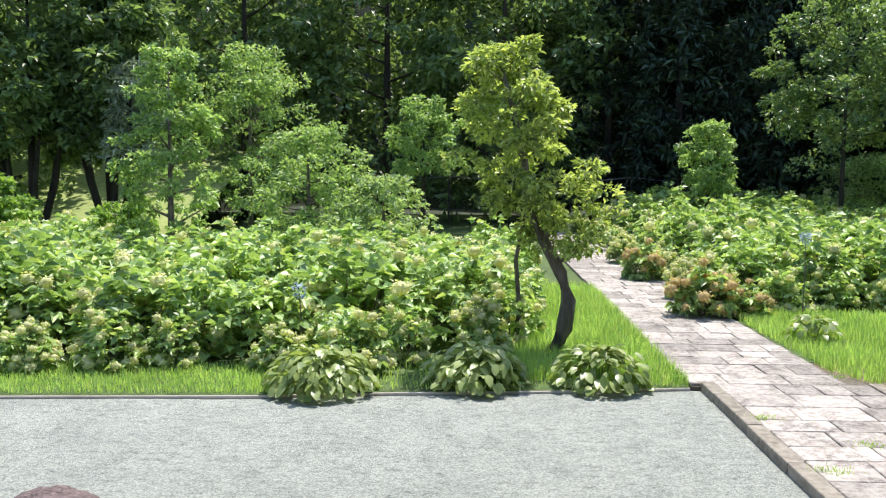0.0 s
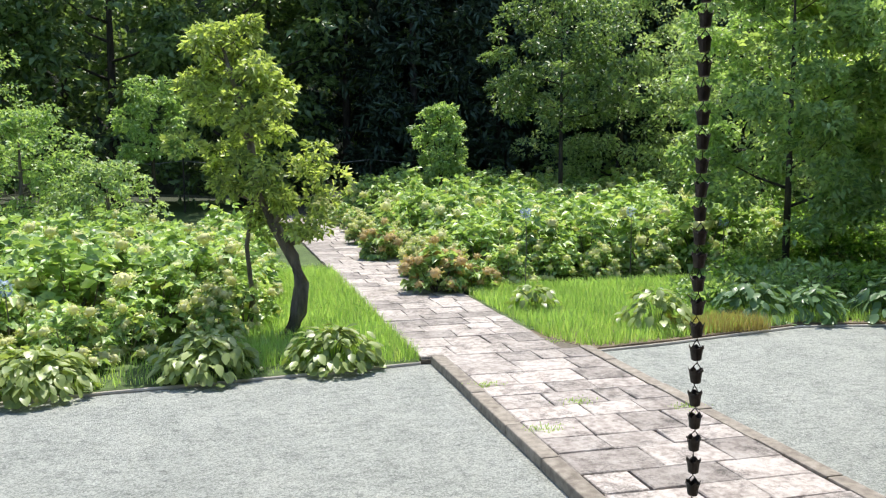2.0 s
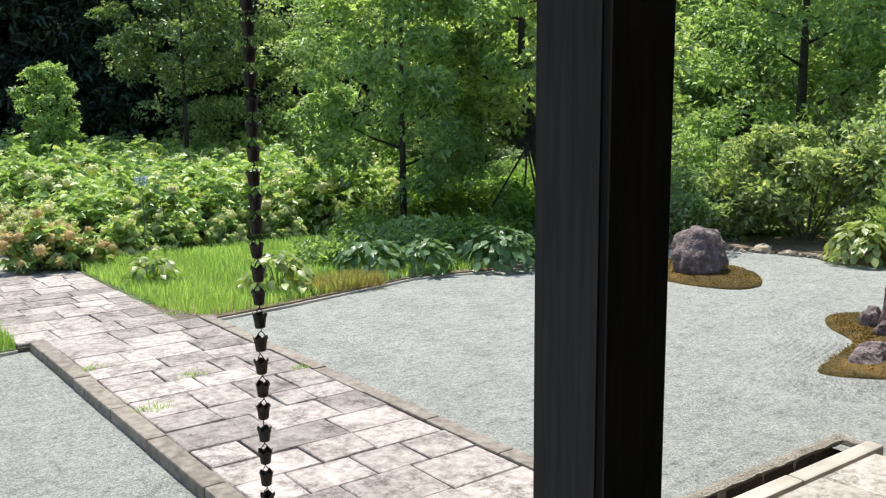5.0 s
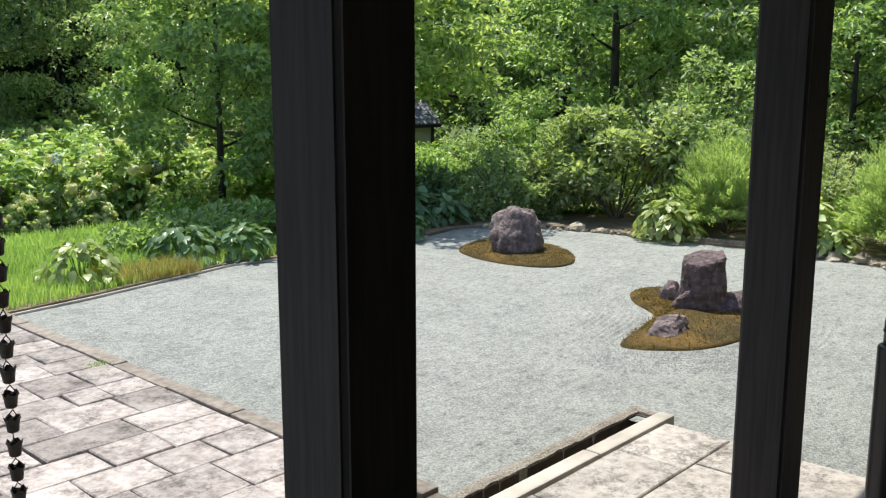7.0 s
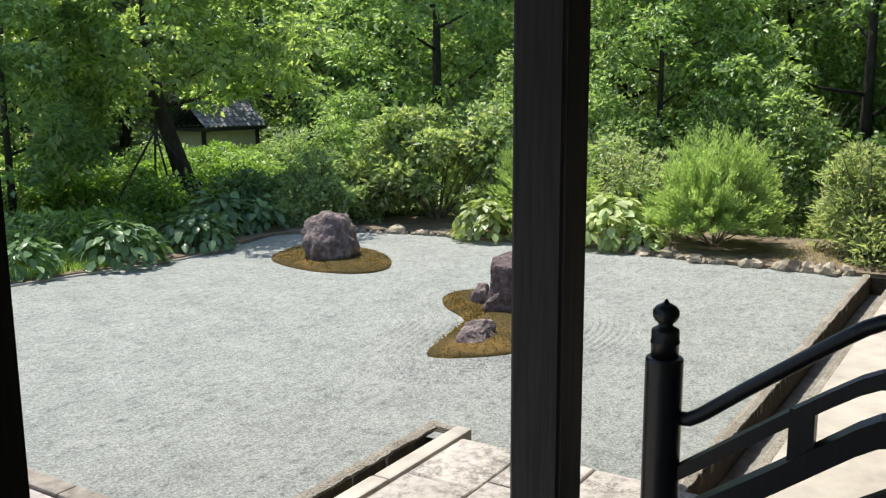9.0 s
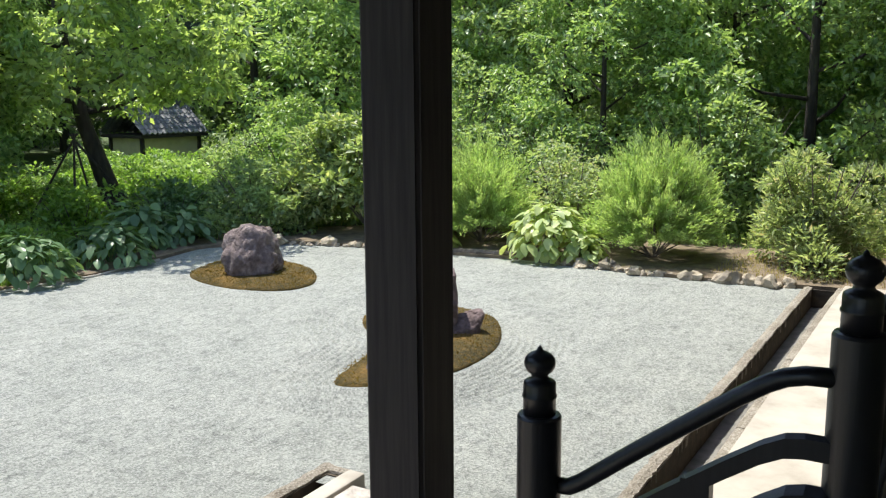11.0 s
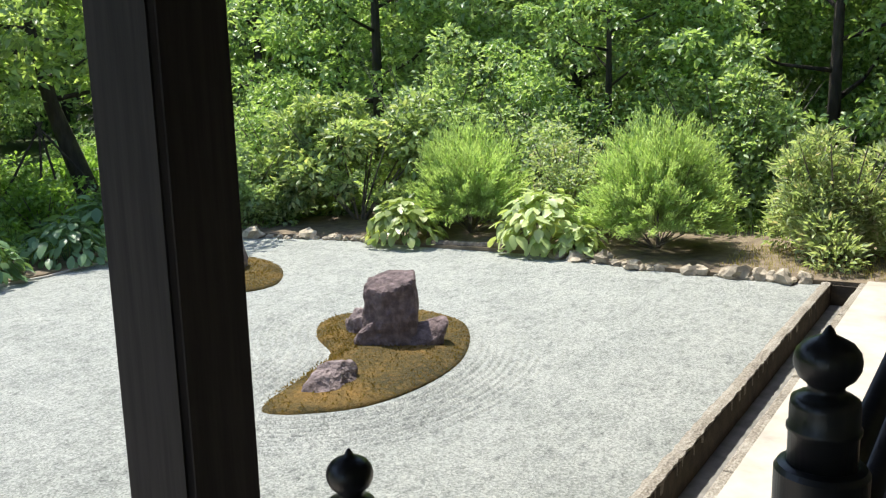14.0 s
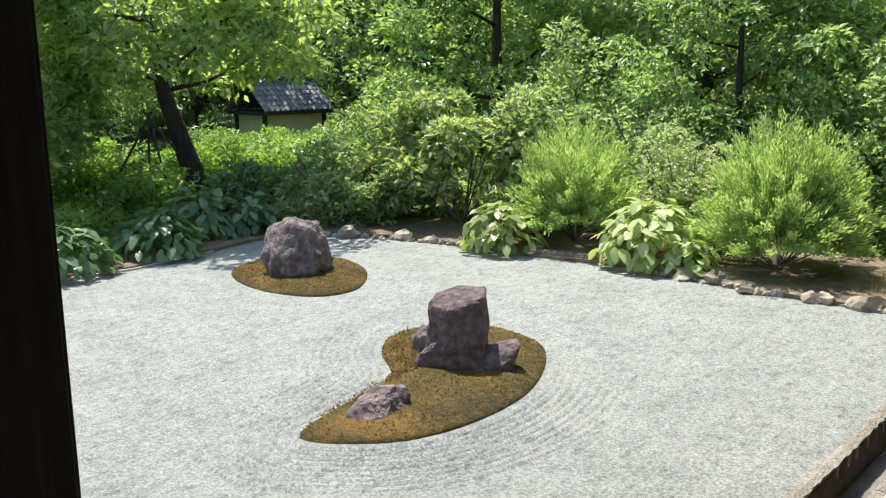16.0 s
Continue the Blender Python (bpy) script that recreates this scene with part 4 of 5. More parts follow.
blades("grass", 2200, area(-5.2, -1.6, -0.6, 1.2, keep=lambda x, y: y > np.interp(x, [-5.2, -4.8, -3.4, -1.7], [-0.56, -0.53, -0.33, -0.17])), 0.09, L_GRASS, "thin grass among the hostas", 9)
blades("grass", 2500, area(3.6, 4.9, 0.45, 1.1), 0.18, L_DRYGRASS, "dry straw-coloured grass at the bed's edge", 5)
blades("grass", 1300, area(11.95, 13.4, -9.5, -7.2), 0.06, L_DRYGRASS, "dry grass on the bare soil", 6)
blades("grass", 2500, area(14.0, 16.0, -9.5, -4.0), 0.22, L_GRASS, "long grass between the shrubs", 7)
blades("grass", 500, lambda r, n: np.array([(1.0, -2.2, 0.09), (0.36, -2.9, 0.09), (1.9, -2.6, 0.08), (0.3, -1.4, 0.09), (1.75, 0.5, 0.06)])[r.randint(0, 5, n)] + r.normal(0, 1, (n, 3)) * np.array([0.09, 0.06, 0.0]), 0.022, L_GRASS, "small tufts of grass in the paving joints", 8)


def limbs(bm, pts, radii, n, rng, reach, rise, start=0.35):
    """Trunk along pts with n side limbs; gives the limb ends."""
    tube(bm, pts, radii, 9)
    ends = []
    P = [Vector(p) for p in pts]
    for k in range(n):
        f = start + (1 - start) * (k + 0.5) / n
        s = f * (len(P) - 1)
        i = min(int(s), len(P) - 2)
        o = P[i].lerp(P[i + 1], s - i)
        r0 = radii[i] * 0.42
        a = k * 2.4 + rng.uniform(-0.4, 0.4)
        d = Vector((math.cos(a), math.sin(a), 0)) * reach * rng.uniform(0.6, 1.1) * (1.15 - 0.6 * f)
        e = o + d + Vector((0, 0, rise * rng.uniform(0.5, 1.2)))
        m = o.lerp(e, 0.5) + Vector((rng.uniform(-0.1, 0.1), rng.uniform(-0.1, 0.1), -0.05 * reach))
        tube(bm, [o, m, e], [r0, r0 * 0.6, r0 * 0.2], 5)
        ends += [e, m.lerp(e, 0.4)]
    return ends


def crown_points(rng, clumps, n, size, flat=0.7):
    """Leaves gathered in clumps, with gaps between."""
    c = np.array(clumps)
    i = rng.randint(0, len(c), n)
    d = unit(rng.normal(0, 1, (n, 3)) + np.array([0, 0, 0.45]))
    rr = size * rng.uniform(0.45, 1.0, n)[:, None] ** 0.5 * rng.uniform(0.55, 1.3, len(c))[i][:, None]
    return c[i] + d * rr * np.array([1, 1, flat]), d


def tree(name, x, y, h, r, low, n, leaf, mat, bark, seed, label, lean=(0, 0), clumps=60, trunk=0.09, pts=None, z=0.0, size=None, cone=False, squash=1.0, wide=0.55, start=None, category="tree"):
    rng = np.random.RandomState(seed)
    t = empty(name, pose(x, y, z), label, category)
    pts = pts or [(0, 0, 0), (lean[0] * 0.3, lean[1] * 0.3, h * 0.3), (lean[0] * 0.7, lean[1] * 0.7, h * 0.6), (lean[0], lean[1], h * 0.92)]
    bm = bmesh.new()
    k = len(pts)
    ends = limbs(bm, pts, [trunk * (1 - 0.85 * i / (k - 1)) for i in range(k)], 14, rng, r * 0.8, (h - low) * 0.12, start or min(0.8, low / h + 0.05))
    part("trunk", bm, bark, t, soft=True)
    cl = []
    for i in range(int(clumps * 1.3)):
        f = rng.uniform(0, 1)
        zz = low + (h - low) * f
        prof = (1 - f) ** 0.8 * 1.0 + 0.05 if cone else math.sin(math.pi * min(0.97, 0.16 + 0.8 * f)) ** 0.65
        a = rng.uniform(0, 2 * math.pi)
        q = r * prof * math.sqrt(rng.uniform(0.3, 1.0)) * rng.uniform(0.85, 1.15)
        g = min(1.0, zz / h)
        j = g * (k - 1)
        i0 = min(int(j), k - 2)
        c0 = np.array(pts[i0]) + (np.array(pts[i0 + 1]) - np.array(pts[i0])) * (j - i0)
        cl.append((c0[0] + q * math.cos(a), c0[1] + q * math.sin(a) * squash, zz))
    cl += [tuple(e) for e in ends]
    p, d = crown_points(rng, cl, n, size or r * 0.165, 0.62)
    p[:, 2] = np.maximum(p[:, 2], 0.1)
    out = d * np.array([1, 1, 0.4]) + np.array([0, 0, -0.15])
    v, f = leaf_mesh(p, out, leaf, leaf * wide, rng, 0.3, 0.6, False)
    fast("crown", v, f, mat, t)
    return t


# the crooked little tree before the hydrangeas
tree("garden_tree", -1.38, 1.7, 3.9, 0.80, 1.35, 7600, 0.095, L_YELLOWTIP, M_BARK, 11, "small crooked tree with a bent grey trunk and yellow-green leaves", clumps=34, trunk=0.125,
     pts=[(0, 0, 0), (0.13, 0, 0.35), (0.18, 0.0, 0.72), (0.08, 0.02, 1.05), (-0.16, 0.02, 1.5), (-0.36, 0.0, 1.9), (-0.44, 0.0, 2.7), (-0.62, 0, 3.3), (-0.74, 0, 3.75)], z=0.03, size=0.21)
bm = bmesh.new()
tube(bm, [(-1.85, 2.3, 0.03), (-1.8, 2.3, 0.5), (-1.86, 2.25, 1.2), (-1.75, 2.2, 1.9)], [0.04, 0.035, 0.03, 0.02], 7)
tagged(part("sapling_trunk", bm, M_BARK, soft=True), "thin grey sapling trunk behind the crooked tree", "sapling")

# prop poles tied under the leaning tree
props = empty("tree_prop", pose(10.2, 3.45, 0.04), "dark tripod of thin timber poles propping the leaning tree", "tree prop")
for fx, fy in ((-0.85, 0.5), (-0.15, -0.05), (0.2, -0.3), (1.0, -0.75)):
    bm = bmesh.new()
    tube(bm, [(fx, fy, 0), (0, 0, 1.68), (-fx * 0.06, -fy * 0.06, 1.78)], [0.022, 0.02, 0.018], 7)
    part("pole", bm, M_DARKBARK, props)

# garden trees, middle distance
tree("round_tree", -3.75, 16, 4.3, 1.15, 2.2, 5200, 0.12, L_TREELIGHT, M_DARKBARK, 12, "small round-crowned dark green tree", clumps=44)
tree("round_tree", 4.4, 16.3, 3.75, 1.0, 1.6, 5200, 0.12, L_TREELIGHT, M_DARKBARK, 13, "small round-crowned tree behind the hydrangeas", clumps=44)
tree("young_tree", -8.5, 8.2, 4.7, 1.05, 0.9, 6500, 0.11, L_TREELIGHT, M_BARK, 14, "slender young tree with bright green leaves", clumps=60, cone=False)
tree("soft_tree", -9.2, 18, 5.9, 2.0, 1.2, 9000, 0.12, L_TREELIGHT, M_BARK, 15, "tall pale green tree with fine foliage", clumps=80)
tree("garden_shrub", -6.4, 12.2, 3.3, 1.7, 0.4, 8000, 0.11, L_TREELIGHT, M_BARK, 16, "large rounded light green shrub", clumps=70, category="shrub")
tree("garden_shrub", -4.4, 10.5, 2.1, 1.2, 0.3, 5000, 0.10, L_TREE, M_BARK, 17, "rounded green shrub behind the flower bed", clumps=50, category="shrub")
tree("garden_shrub", -13.4, 9.8, 2.2, 1.3, 0.3, 5000, 0.13, L_FERN, M_BARK, 18, "feathery bright green shrub", clumps=40, category="shrub")
tree("garden_shrub", -9.9, 9.2, 1.6, 0.9, 0.2, 3500, 0.10, L_FERN, M_BARK, 24, "low feathery bright green shrub", clumps=24, category="shrub")
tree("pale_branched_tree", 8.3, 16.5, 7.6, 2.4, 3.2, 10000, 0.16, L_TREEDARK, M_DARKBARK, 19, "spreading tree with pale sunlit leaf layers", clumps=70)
tree("pear_tree", 8.0, 4.6, 6.6, 2.05, 0.95, 20000, 0.135, L_TREELIGHT, M_DARKBARK, 20, "leafy green tree at the edge of the court", clumps=95, trunk=0.075, z=0.04)
tree("leaning_tree", 11.5, 3.9, 6.4, 3.2, 2.0, 19000, 0.17, L_OLIVE, M_DARKBARK, 21, "large tree with a leaning dark trunk and olive leaves", clumps=78, trunk=0.23, z=0.04, start=0.5,
     pts=[(0, 0, 0), (-0.25, 0.15, 1.0), (-0.5, 0.3, 2.0), (-0.7, 0.4, 3.4), (-0.7, 0.4, 5.7)])

def many_stemmed(x, y, h, r, seed, label):
    """A broad shade tree on several stems from one foot."""
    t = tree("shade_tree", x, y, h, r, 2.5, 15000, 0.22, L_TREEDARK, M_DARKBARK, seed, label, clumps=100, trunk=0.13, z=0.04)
    rng = random.Random(seed)
    for k in range(6):
        a = k * 1.05
        c, q = math.cos(a), math.sin(a)
        bm = bmesh.new()
        tube(bm, [(0.08 * c, 0.08 * q, 0), (0.32 * c, 0.32 * q, 0.9), (0.62 * c, 0.62 * q, 1.9), (1.0 * c + rng.uniform(-0.2, 0.2), 1.0 * q, 3.4)], [0.10, 0.085, 0.07, 0.04], 7)
        part("stem", bm, M_DARKBARK, t, soft=True)


many_stemmed(-13.9, 13.6, 8.5, 2.7, 91, "dark shade tree on many spreading stems")
many_stemmed(-12.2, 14.6, 8.0, 2.3, 92, "dark shade tree standing on a cluster of stems")
bm = bmesh.new()
steps = [[bm.verts.new((x, yy, zz)) for x in (-30, -25, -20, -15, -11.2)] for yy, zz in ((16.2, -0.1), (17.0, 0.07), (20, 0.8), (23.5, 1.9), (28, 2.9), (34, 3.2))]
for r0, r1 in zip(steps, steps[1:]):
    for k in range(4):
        bm.faces.new((r0[k], r0[k + 1], r1[k + 1], r1[k]))
tagged(part("lawn_bank", bm, M_LAWN, soft=True), "mown grass bank beyond the shade trees, sunlight put in its tone", "lawn", kind="structure")
tree("silver_conifer", -10.9, 12.6, 5.0, 0.95, 2.3, 1800, 0.20, L_SILVER, M_DARKBARK, 93, "young conifer with pale silvery sprays", clumps=16, cone=True, wide=0.2, size=0.3)

# the wood behind: broad crowns and dark conifers
woods = [tree("wood_tree", 19.0, 3.0, 9.5, 3.6, 0.6, 20000, 0.165, L_TREELIGHT, M_DARKBARK, 31, "tall woodland tree with bright green leaves", clumps=110, trunk=0.16),
         tree("wood_tree", 20.5, -1.5, 9.0, 3.8, 0.5, 20000, 0.165, L_TREE, M_DARKBARK, 32, "tall dense woodland tree in full leaf", clumps=100, trunk=0.17),
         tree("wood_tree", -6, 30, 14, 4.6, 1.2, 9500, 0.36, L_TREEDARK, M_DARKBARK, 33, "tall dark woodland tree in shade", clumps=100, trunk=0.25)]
rng = random.Random(77)
for k, x, y, s in ((0, 16.8, -3.8, 0.62), (0, 17.6, -7.5, 0.85), (0, 20.8, -9.5, 0.95), (0, 21.5, -5.2, 0.95), (0, 24.5, 8.5, 1.0), (1, 24.5, 3.5, 1.15), (0, 25.5, 13, 1.2), (1, 14.2, 14.5, 0.9),
                   (1, 25, -4, 1.2), (0, 25.5, -10.5, 1.2), (1, 12.2, 20.5, 0.9), (0, 21, 18, 1.2), (1, 30, 8, 1.4), (1, 30.5, -3, 1.45), (0, 31, -12, 1.4), (2, -21, 14, 0.75), (2, -19, 22, 0.9), (2, -24, 16, 0.85),
                   (2, -1, 28, 0.95), (2, -12, 29, 1.0), (2, 4.5, 32, 1.05), (2, -20, 30, 1.1), (2, -28, 26, 1.1), (2, 10, 36, 1.15), (2, 1, 38, 1.25), (2, -9, 39, 1.25), (2, 18, 32, 1.1), (2, 26, 27, 1.1),
                   (2, 33, 18, 1.15), (2, 36, 4, 1.2), (2, 37, -8, 1.2), (2, -18, 40, 1.2), (2, 28, 36, 1.2), (2, 24, 22, 0.9), (2, 31, 1, 1.0), (2, 27, -14, 1.0), (1, 18.2, -11.0, 0.8)):
    copy_thing(woods[k], pose(x, y, -0.3, 0, 0, rng.uniform(0, 360)) @ Matrix.Diagonal((s, s, s * rng.uniform(0.92, 1.1), 1)))
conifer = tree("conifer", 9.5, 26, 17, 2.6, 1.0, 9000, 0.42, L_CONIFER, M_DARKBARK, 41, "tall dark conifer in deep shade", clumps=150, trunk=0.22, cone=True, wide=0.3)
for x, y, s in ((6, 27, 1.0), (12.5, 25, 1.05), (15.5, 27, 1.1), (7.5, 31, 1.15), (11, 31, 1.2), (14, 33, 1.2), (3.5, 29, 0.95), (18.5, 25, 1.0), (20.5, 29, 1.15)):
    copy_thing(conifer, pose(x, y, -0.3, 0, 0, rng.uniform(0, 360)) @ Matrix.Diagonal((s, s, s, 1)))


# ---- shrubs beyond the court ----
def shrub(name, x, y, rx, ry, h, n, leaf, mat, seed, label, base=0.05, wide=0.5, turn=0.0, upward=0.0, shell=0.5, bark=M_BARK, spread=0.6):
    rng = np.random.RandomState(seed)
    t = empty(name, pose(x, y, 0.04, 0, 0, turn), label, "shrub")
    c, cd = dome(int(18 + 18 * rx * ry), rng, rx * 0.86, ry * 0.86, h * 0.88, base + 0.02, shell)
    p, d = crown_points(rng, c, n, 0.24 + 0.09 * min(rx, h), 0.75)
    p[:, 2] = np.maximum(p[:, 2], 0.05)
    out = d * np.array([1, 1, 0.6]) + np.array([0, 0, upward])
    v, f = leaf_mesh(p, out, leaf, leaf * wide, rng, 0.25, spread, False)
    fast("foliage", v, f, mat, t)
    bm = bmesh.new()
    for k in range(11):
        a = k * 0.62
        tube(bm, [(0.08 * math.cos(a), 0.08 * math.sin(a), 0), (0.4 * rx * math.cos(a), 0.4 * ry * math.sin(a), h * 0.45), (0.7 * rx * math.cos(a), 0.7 * ry * math.sin(a), h * 0.8)], [0.02, 0.014, 0.006], 5)
    tagged(part("stem", bm, bark, t), kind="stuff")
    return t


def feather(name, x, y, r, h, n, seed, label):
    """A shrub of many arching plumes set with fine leaves."""
    rng = np.random.RandomState(seed)
    t = empty(name, pose(x, y, 0.04), label, "shrub")
    m = 420
    d = unit(rng.normal(0, 1, (m, 3)))
    d[:, 2] = np.abs(d[:, 2]) * 0.9 + 0.12
    d = unit(d)
    tipz = d * np.array([r, r, h]) * rng.uniform(0.7, 1.1, (m, 1))
    i = rng.randint(0, m, n)
    u = rng.uniform(0.45, 1.0, n)[:, None]
    p = tipz[i] * u + np.array([0, 0, 0.1]) + rng.normal(0, 0.03, (n, 3))
    p[:, 2] += 0.10 * np.sin(u[:, 0] * math.pi)
    p[:, 2] = np.maximum(p[:, 2], 0.04)
    out = unit(tipz[i]) + np.array([0, 0, 0.25])
    v, f = leaf_mesh(p, out, 0.07, 0.014, rng, 0.15, 0.3, False)
    fast("foliage", v, f, L_FEATHER, t)
    bm = bmesh.new()
    for k in range(16):
        q = tipz[k * 9]
        tube(bm, [(0.03 * math.cos(k), 0.03 * math.sin(k), 0), tuple(q * 0.5), tuple(q * 0.85)], [0.012, 0.008, 0.004], 4)
    tagged(part("stem", bm, M_BARK, t), kind="stuff")
    return t


feather("feathery_shrub", 12.75, -6.15, 1.1, 1.72, 52000, 51, "rounded feathery lime-green shrub on the bank")
feather("feathery_shrub", 12.75, -3.25, 0.98, 1.6, 42000, 52, "feathery lime-green shrub behind a hosta")
shrub("azalea", 13.05, -0.9, 1.25, 2.2, 2.1, 15000, 0.14, L_AZALEA, 53, "wide dark azalea mound with pale tipped leaves", turn=20, shell=0.72)
shrub("azalea", 12.0, 0.9, 1.1, 1.1, 1.35, 6000, 0.10, L_TREE, 54, "low dark green shrub in shade")
shrub("grey_shrub", 13.4, -4.6, 0.8, 0.9, 1.7, 6000, 0.07, L_GREYLEAF, 55, "thin grey-green shrub between the feathery shrubs")
shrub("flowering_bush", 13.1, -8.35, 0.9, 0.95, 1.85, 11000, 0.115, L_GREYLEAF, 56, "loose grey-green bush with faded flower spikes", wide=0.26, upward=0.6, shell=0.15)
shrub("flowering_bush", 14.6, -9.6, 1.0, 1.0, 1.7, 7000, 0.10, L_GREYLEAF, 57, "loose grey-green bush at the end of the paving", wide=0.28, upward=0.6, shell=0.3)
for k, (x, y, r, h, mat) in enumerate(((15.2, -1.0, 1.8, 3.2, L_TREE), (15.8, -6.3, 1.9, 2.7, L_TREE), (15.2, 2.6, 1.6, 2.2, L_TREELIGHT), (11.5, 8.6, 1.5, 1.1, L_FERN), (17.0, -9.6, 1.8, 2.8, L_TREE), (10.2, 6.5, 1.3, 1.1, L_FERN), (8.6, 7.4, 1.2, 1.0, L_FERN),
                                      (14.8, -3.6, 1.4, 2.3, L_TREE), (9.6, 2.7, 0.9, 0.9, L_FERN), (11.2, 2.2, 0.9, 0.9, L_HOSTADARK), (8.0, 5.2, 0.7, 0.8, L_HYD), (13.6, 5.2, 1.1, 0.85, L_FERN), (15.6, 6.6, 1.3, 0.95, L_TREELIGHT), (14.6, 8.0, 1.3, 0.95, L_FERN), (17.4, 9.2, 1.4, 0.85, L_FERN), (16.4, 10.8, 1.3, 0.9, L_TREELIGHT), (12.6, 6.6, 1.2, 0.8, L_FERN), (18.6, 7.6, 1.4, 1.1, L_TREE), (11.2, 6.0, 1.0, 0.75, L_HYD), (5.9, 2.3, 0.7, 0.5, L_TREELIGHT), (6.9, 2.5, 0.8, 0.6, L_HYD), (6.3, 3.4, 0.7, 0.55, L_FERN), (7.8, 2.0, 0.8, 0.6, L_FERN), (4.9, 2.2, 0.5, 0.35, L_TREELIGHT))):
    shrub("undergrowth_shrub", x, y, r, r, h, int(2600 * r * r), 0.12, mat, 60 + k, "leafy green undergrowth at the edge of the wood")


# ---- little roofed shelter ----
def shelter(x, y, turn):
    t = empty("garden_shelter", pose(x, y, -0.62, 0, 0, turn) @ Matrix.Diagonal((0.85, 1.0, 1.25, 1)), "small cream-walled shelter with a grey tiled roof", "shelter")
    w, d = 1.5, 1.1
    part("wall", boxed(-w + 0.25, w - 0.25, -d + 0.3, d - 0.3, 0, 1.42), M_PLASTER, t, "cream plastered wall")
    for sx in (-1, 1):
        for sy in (-1, 1):
            part("post", boxed(sx * (w - 0.22) - 0.06, sx * (w - 0.22) + 0.06, sy * (d - 0.28) - 0.06, sy * (d - 0.28) + 0.06, 0, 1.42, 0.008), M_POST, t)
    part("fascia", boxed(-w, w, -d, d, 1.38, 1.46), M_POST, t)
    roof = new("roof")
    roof.parent = t
    tagged(roof, "grey glazed tile roof")
    tile = None
    ang = math.atan2(0.72, d)
    for sy in (-1, 1):
        for r in range(6):
            for c in range(13):
                if tile is None:
                    bm = bmesh.new()
                    sec = [(-0.12, 0.0), (-0.06, -0.012), (0.0, 0.0), (0.05, 0.035), (0.10, 0.0), (0.125, 0.0)]
                    a = [bm.verts.new((px, -0.13, pz)) for px, pz in sec]
                    b = [bm.verts.new((px, 0.13, pz)) for px, pz in sec]
                    a2 = [bm.verts.new((px, -0.13, pz - 0.03)) for px, pz in sec]
                    for s in range(5):
                        bm.faces.new((a[s], a[s + 1], b[s + 1], b[s]))
                        bm.faces.new((a2[s], a2[s + 1], a[s + 1], a[s]))
                    tile = part("tile", bm, M_TILE, roof)
                    o = tile
                else:
                    o = new("tile", tile.data)
                    o.parent = roof
                f = (r + 0.5) / 6
                o.matrix_basis = Matrix.Translation((-w + 0.12 + c * 0.23, sy * d * (1 - f) * 1.02, 1.50 + 0.72 * f)) @ pose(0, 0, 0, 0, 0, 0 if sy < 0 else 180) @ pose(0, 0, 0, math.degrees(ang) - 5, 0, 0)
    bm = bmesh.new()
    tube(bm, [(-w - 0.02, 0, 2.25), (w + 0.02, 0, 2.25)], [0.09, 0.09], 10)
    part("ridge", bm, M_TILE, roof)
    return t


shelter(20.60, 12.95, -6)

# wire fence behind the hydrangeas
fence = empty("wire_fence", pose(0, 0, 0), "low wire fence with thin posts behind the hydrangeas", "fence")
for k in range(9):
    x = -8 + k * 2.4
    bm = bmesh.new()
    tube(bm, [(x, 26, -0.4), (x, 26, 2.1)], [0.03, 0.03], 6)
    part("post", bm, M_DARKBARK, fence)
bm = bmesh.new()
tube(bm, [(-8 + k * 1.2, 26, 2.0 - 0.12 * (k % 2)) for k in range(17)], [0.012] * 17, 4)
part("wire", bm, M_WIRE, fence)


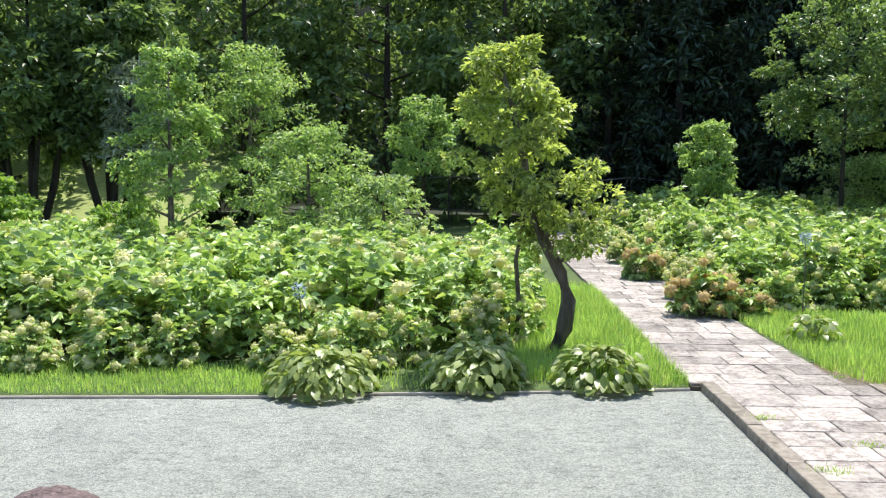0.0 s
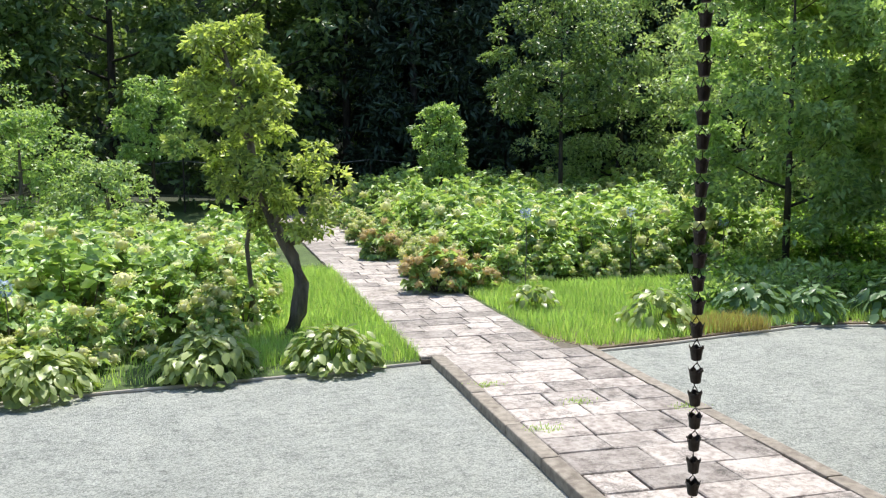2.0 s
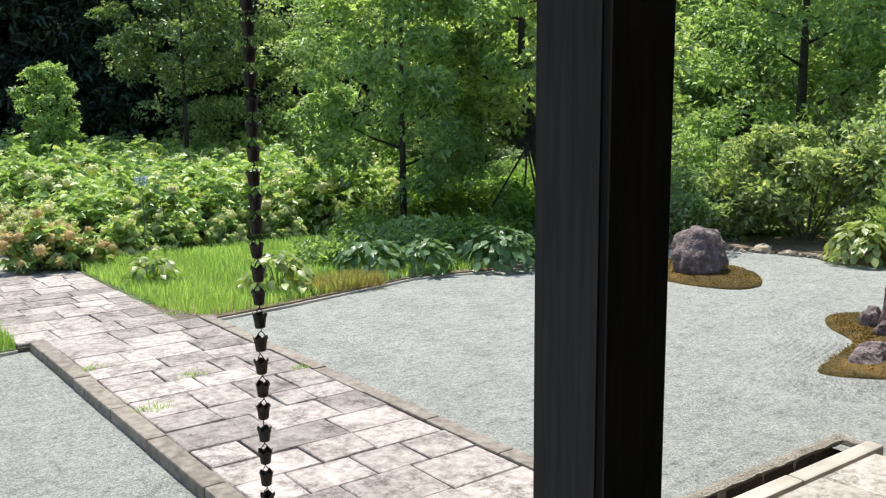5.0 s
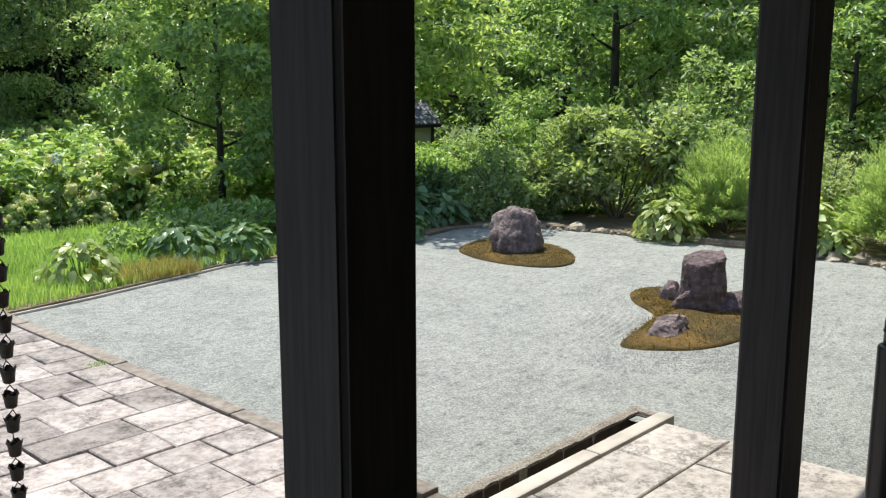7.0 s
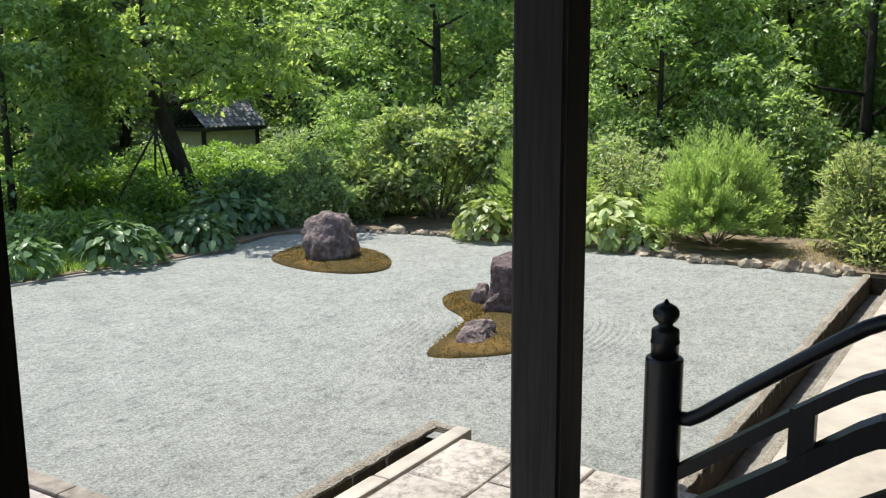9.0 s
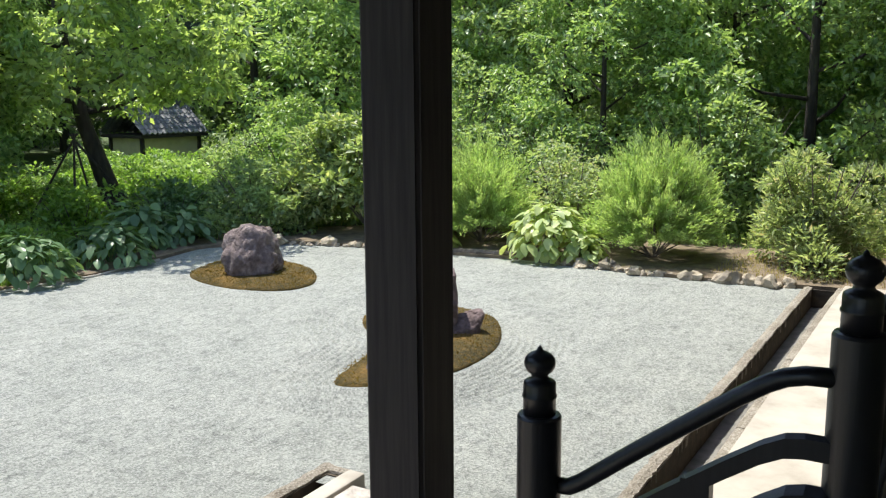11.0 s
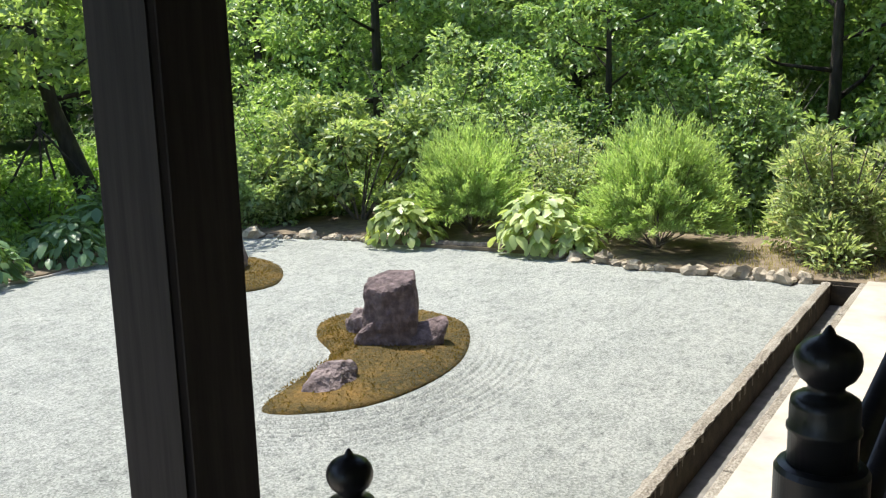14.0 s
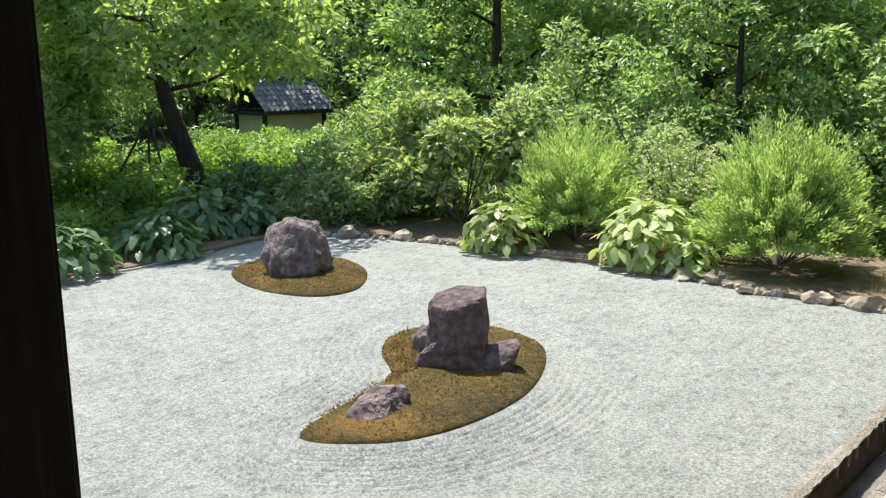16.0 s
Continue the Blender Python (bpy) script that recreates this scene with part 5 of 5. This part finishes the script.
# ---- paving pieces ----
def paving(parent, courses, mat, z, thick, seed, gap=0.007, wob=0.02):
    """Stones laid course by course: each with its own uneven outline."""
    rng = random.Random(seed)
    for y0, y1, cuts in courses:
        for a, b in zip(cuts, cuts[1:]):
            j = lambda: rng.uniform(-wob, wob) * 0.5
            c = [(a + gap + j(), y0 + gap + j()), (b - gap + j(), y0 + gap + j()), (b - gap + j(), y1 - gap + j()), (a + gap + j(), y1 - gap + j())]
            zz = z + rng.uniform(-0.004, 0.004)
            cx, cy = sum(p[0] for p in c) / 4, sum(p[1] for p in c) / 4
            bm = bmesh.new()
            low = [bm.verts.new((px - cx, py - cy, -thick)) for px, py in c]
            mid = [bm.verts.new((px - cx, py - cy, -0.008)) for px, py in c]
            top = [bm.verts.new(((px - cx) * 0.965, (py - cy) * 0.965, rng.uniform(-0.002, 0.003))) for px, py in c]
            for r0, r1 in ((low, mid), (mid, top)):
                for s in range(4):
                    bm.faces.new((r0[s], r0[(s + 1) % 4], r1[(s + 1) % 4], r1[s]))
            bm.faces.new(top)
            o = part("stone", bm, mat, parent)
            o.location = (cx, cy, zz)


rng = random.Random(21)
path = empty("stone_path", Matrix.Identity(4), "path of uneven pinkish-grey paving stones", "path", kind="structure")
courses = []
y = -6.46
while y < 22:
    d = rng.uniform(0.36, 0.52) if y < 8 else rng.uniform(0.5, 0.62)
    x0, x1 = (0.26, 1.955) if y < 0 else (-0.03, 1.72)
    cuts = [x0]
    while x1 - cuts[-1] > 0.85:
        cuts.append(cuts[-1] + rng.uniform(0.36, 0.74))
    if x1 - cuts[-1] > 0.62:
        cuts.append((cuts[-1] + x1) / 2 + rng.uniform(-0.06, 0.06))
    courses.append((y, y + d, cuts + [x1]))
    y += d
paving(path, courses, M_PATH, 0.085, 0.06, 3, gap=0.006, wob=0.022)
landing = empty("landing", Matrix.Identity(4), "landing of pale stone slabs before the stairs", "paving", kind="structure")
courses = []
y = -8.98
for d in (0.5, 0.5, 0.5, 0.5):
    cuts = [-2.15]
    while 4.04 - cuts[-1] > 1.2:
        cuts.append(cuts[-1] + rng.uniform(0.6, 1.05))
    courses.append((y, y + d, cuts + [4.04]))
    y += d
paving(landing, courses, M_SLAB, 0.088, 0.06, 4, gap=0.005, wob=0.01)
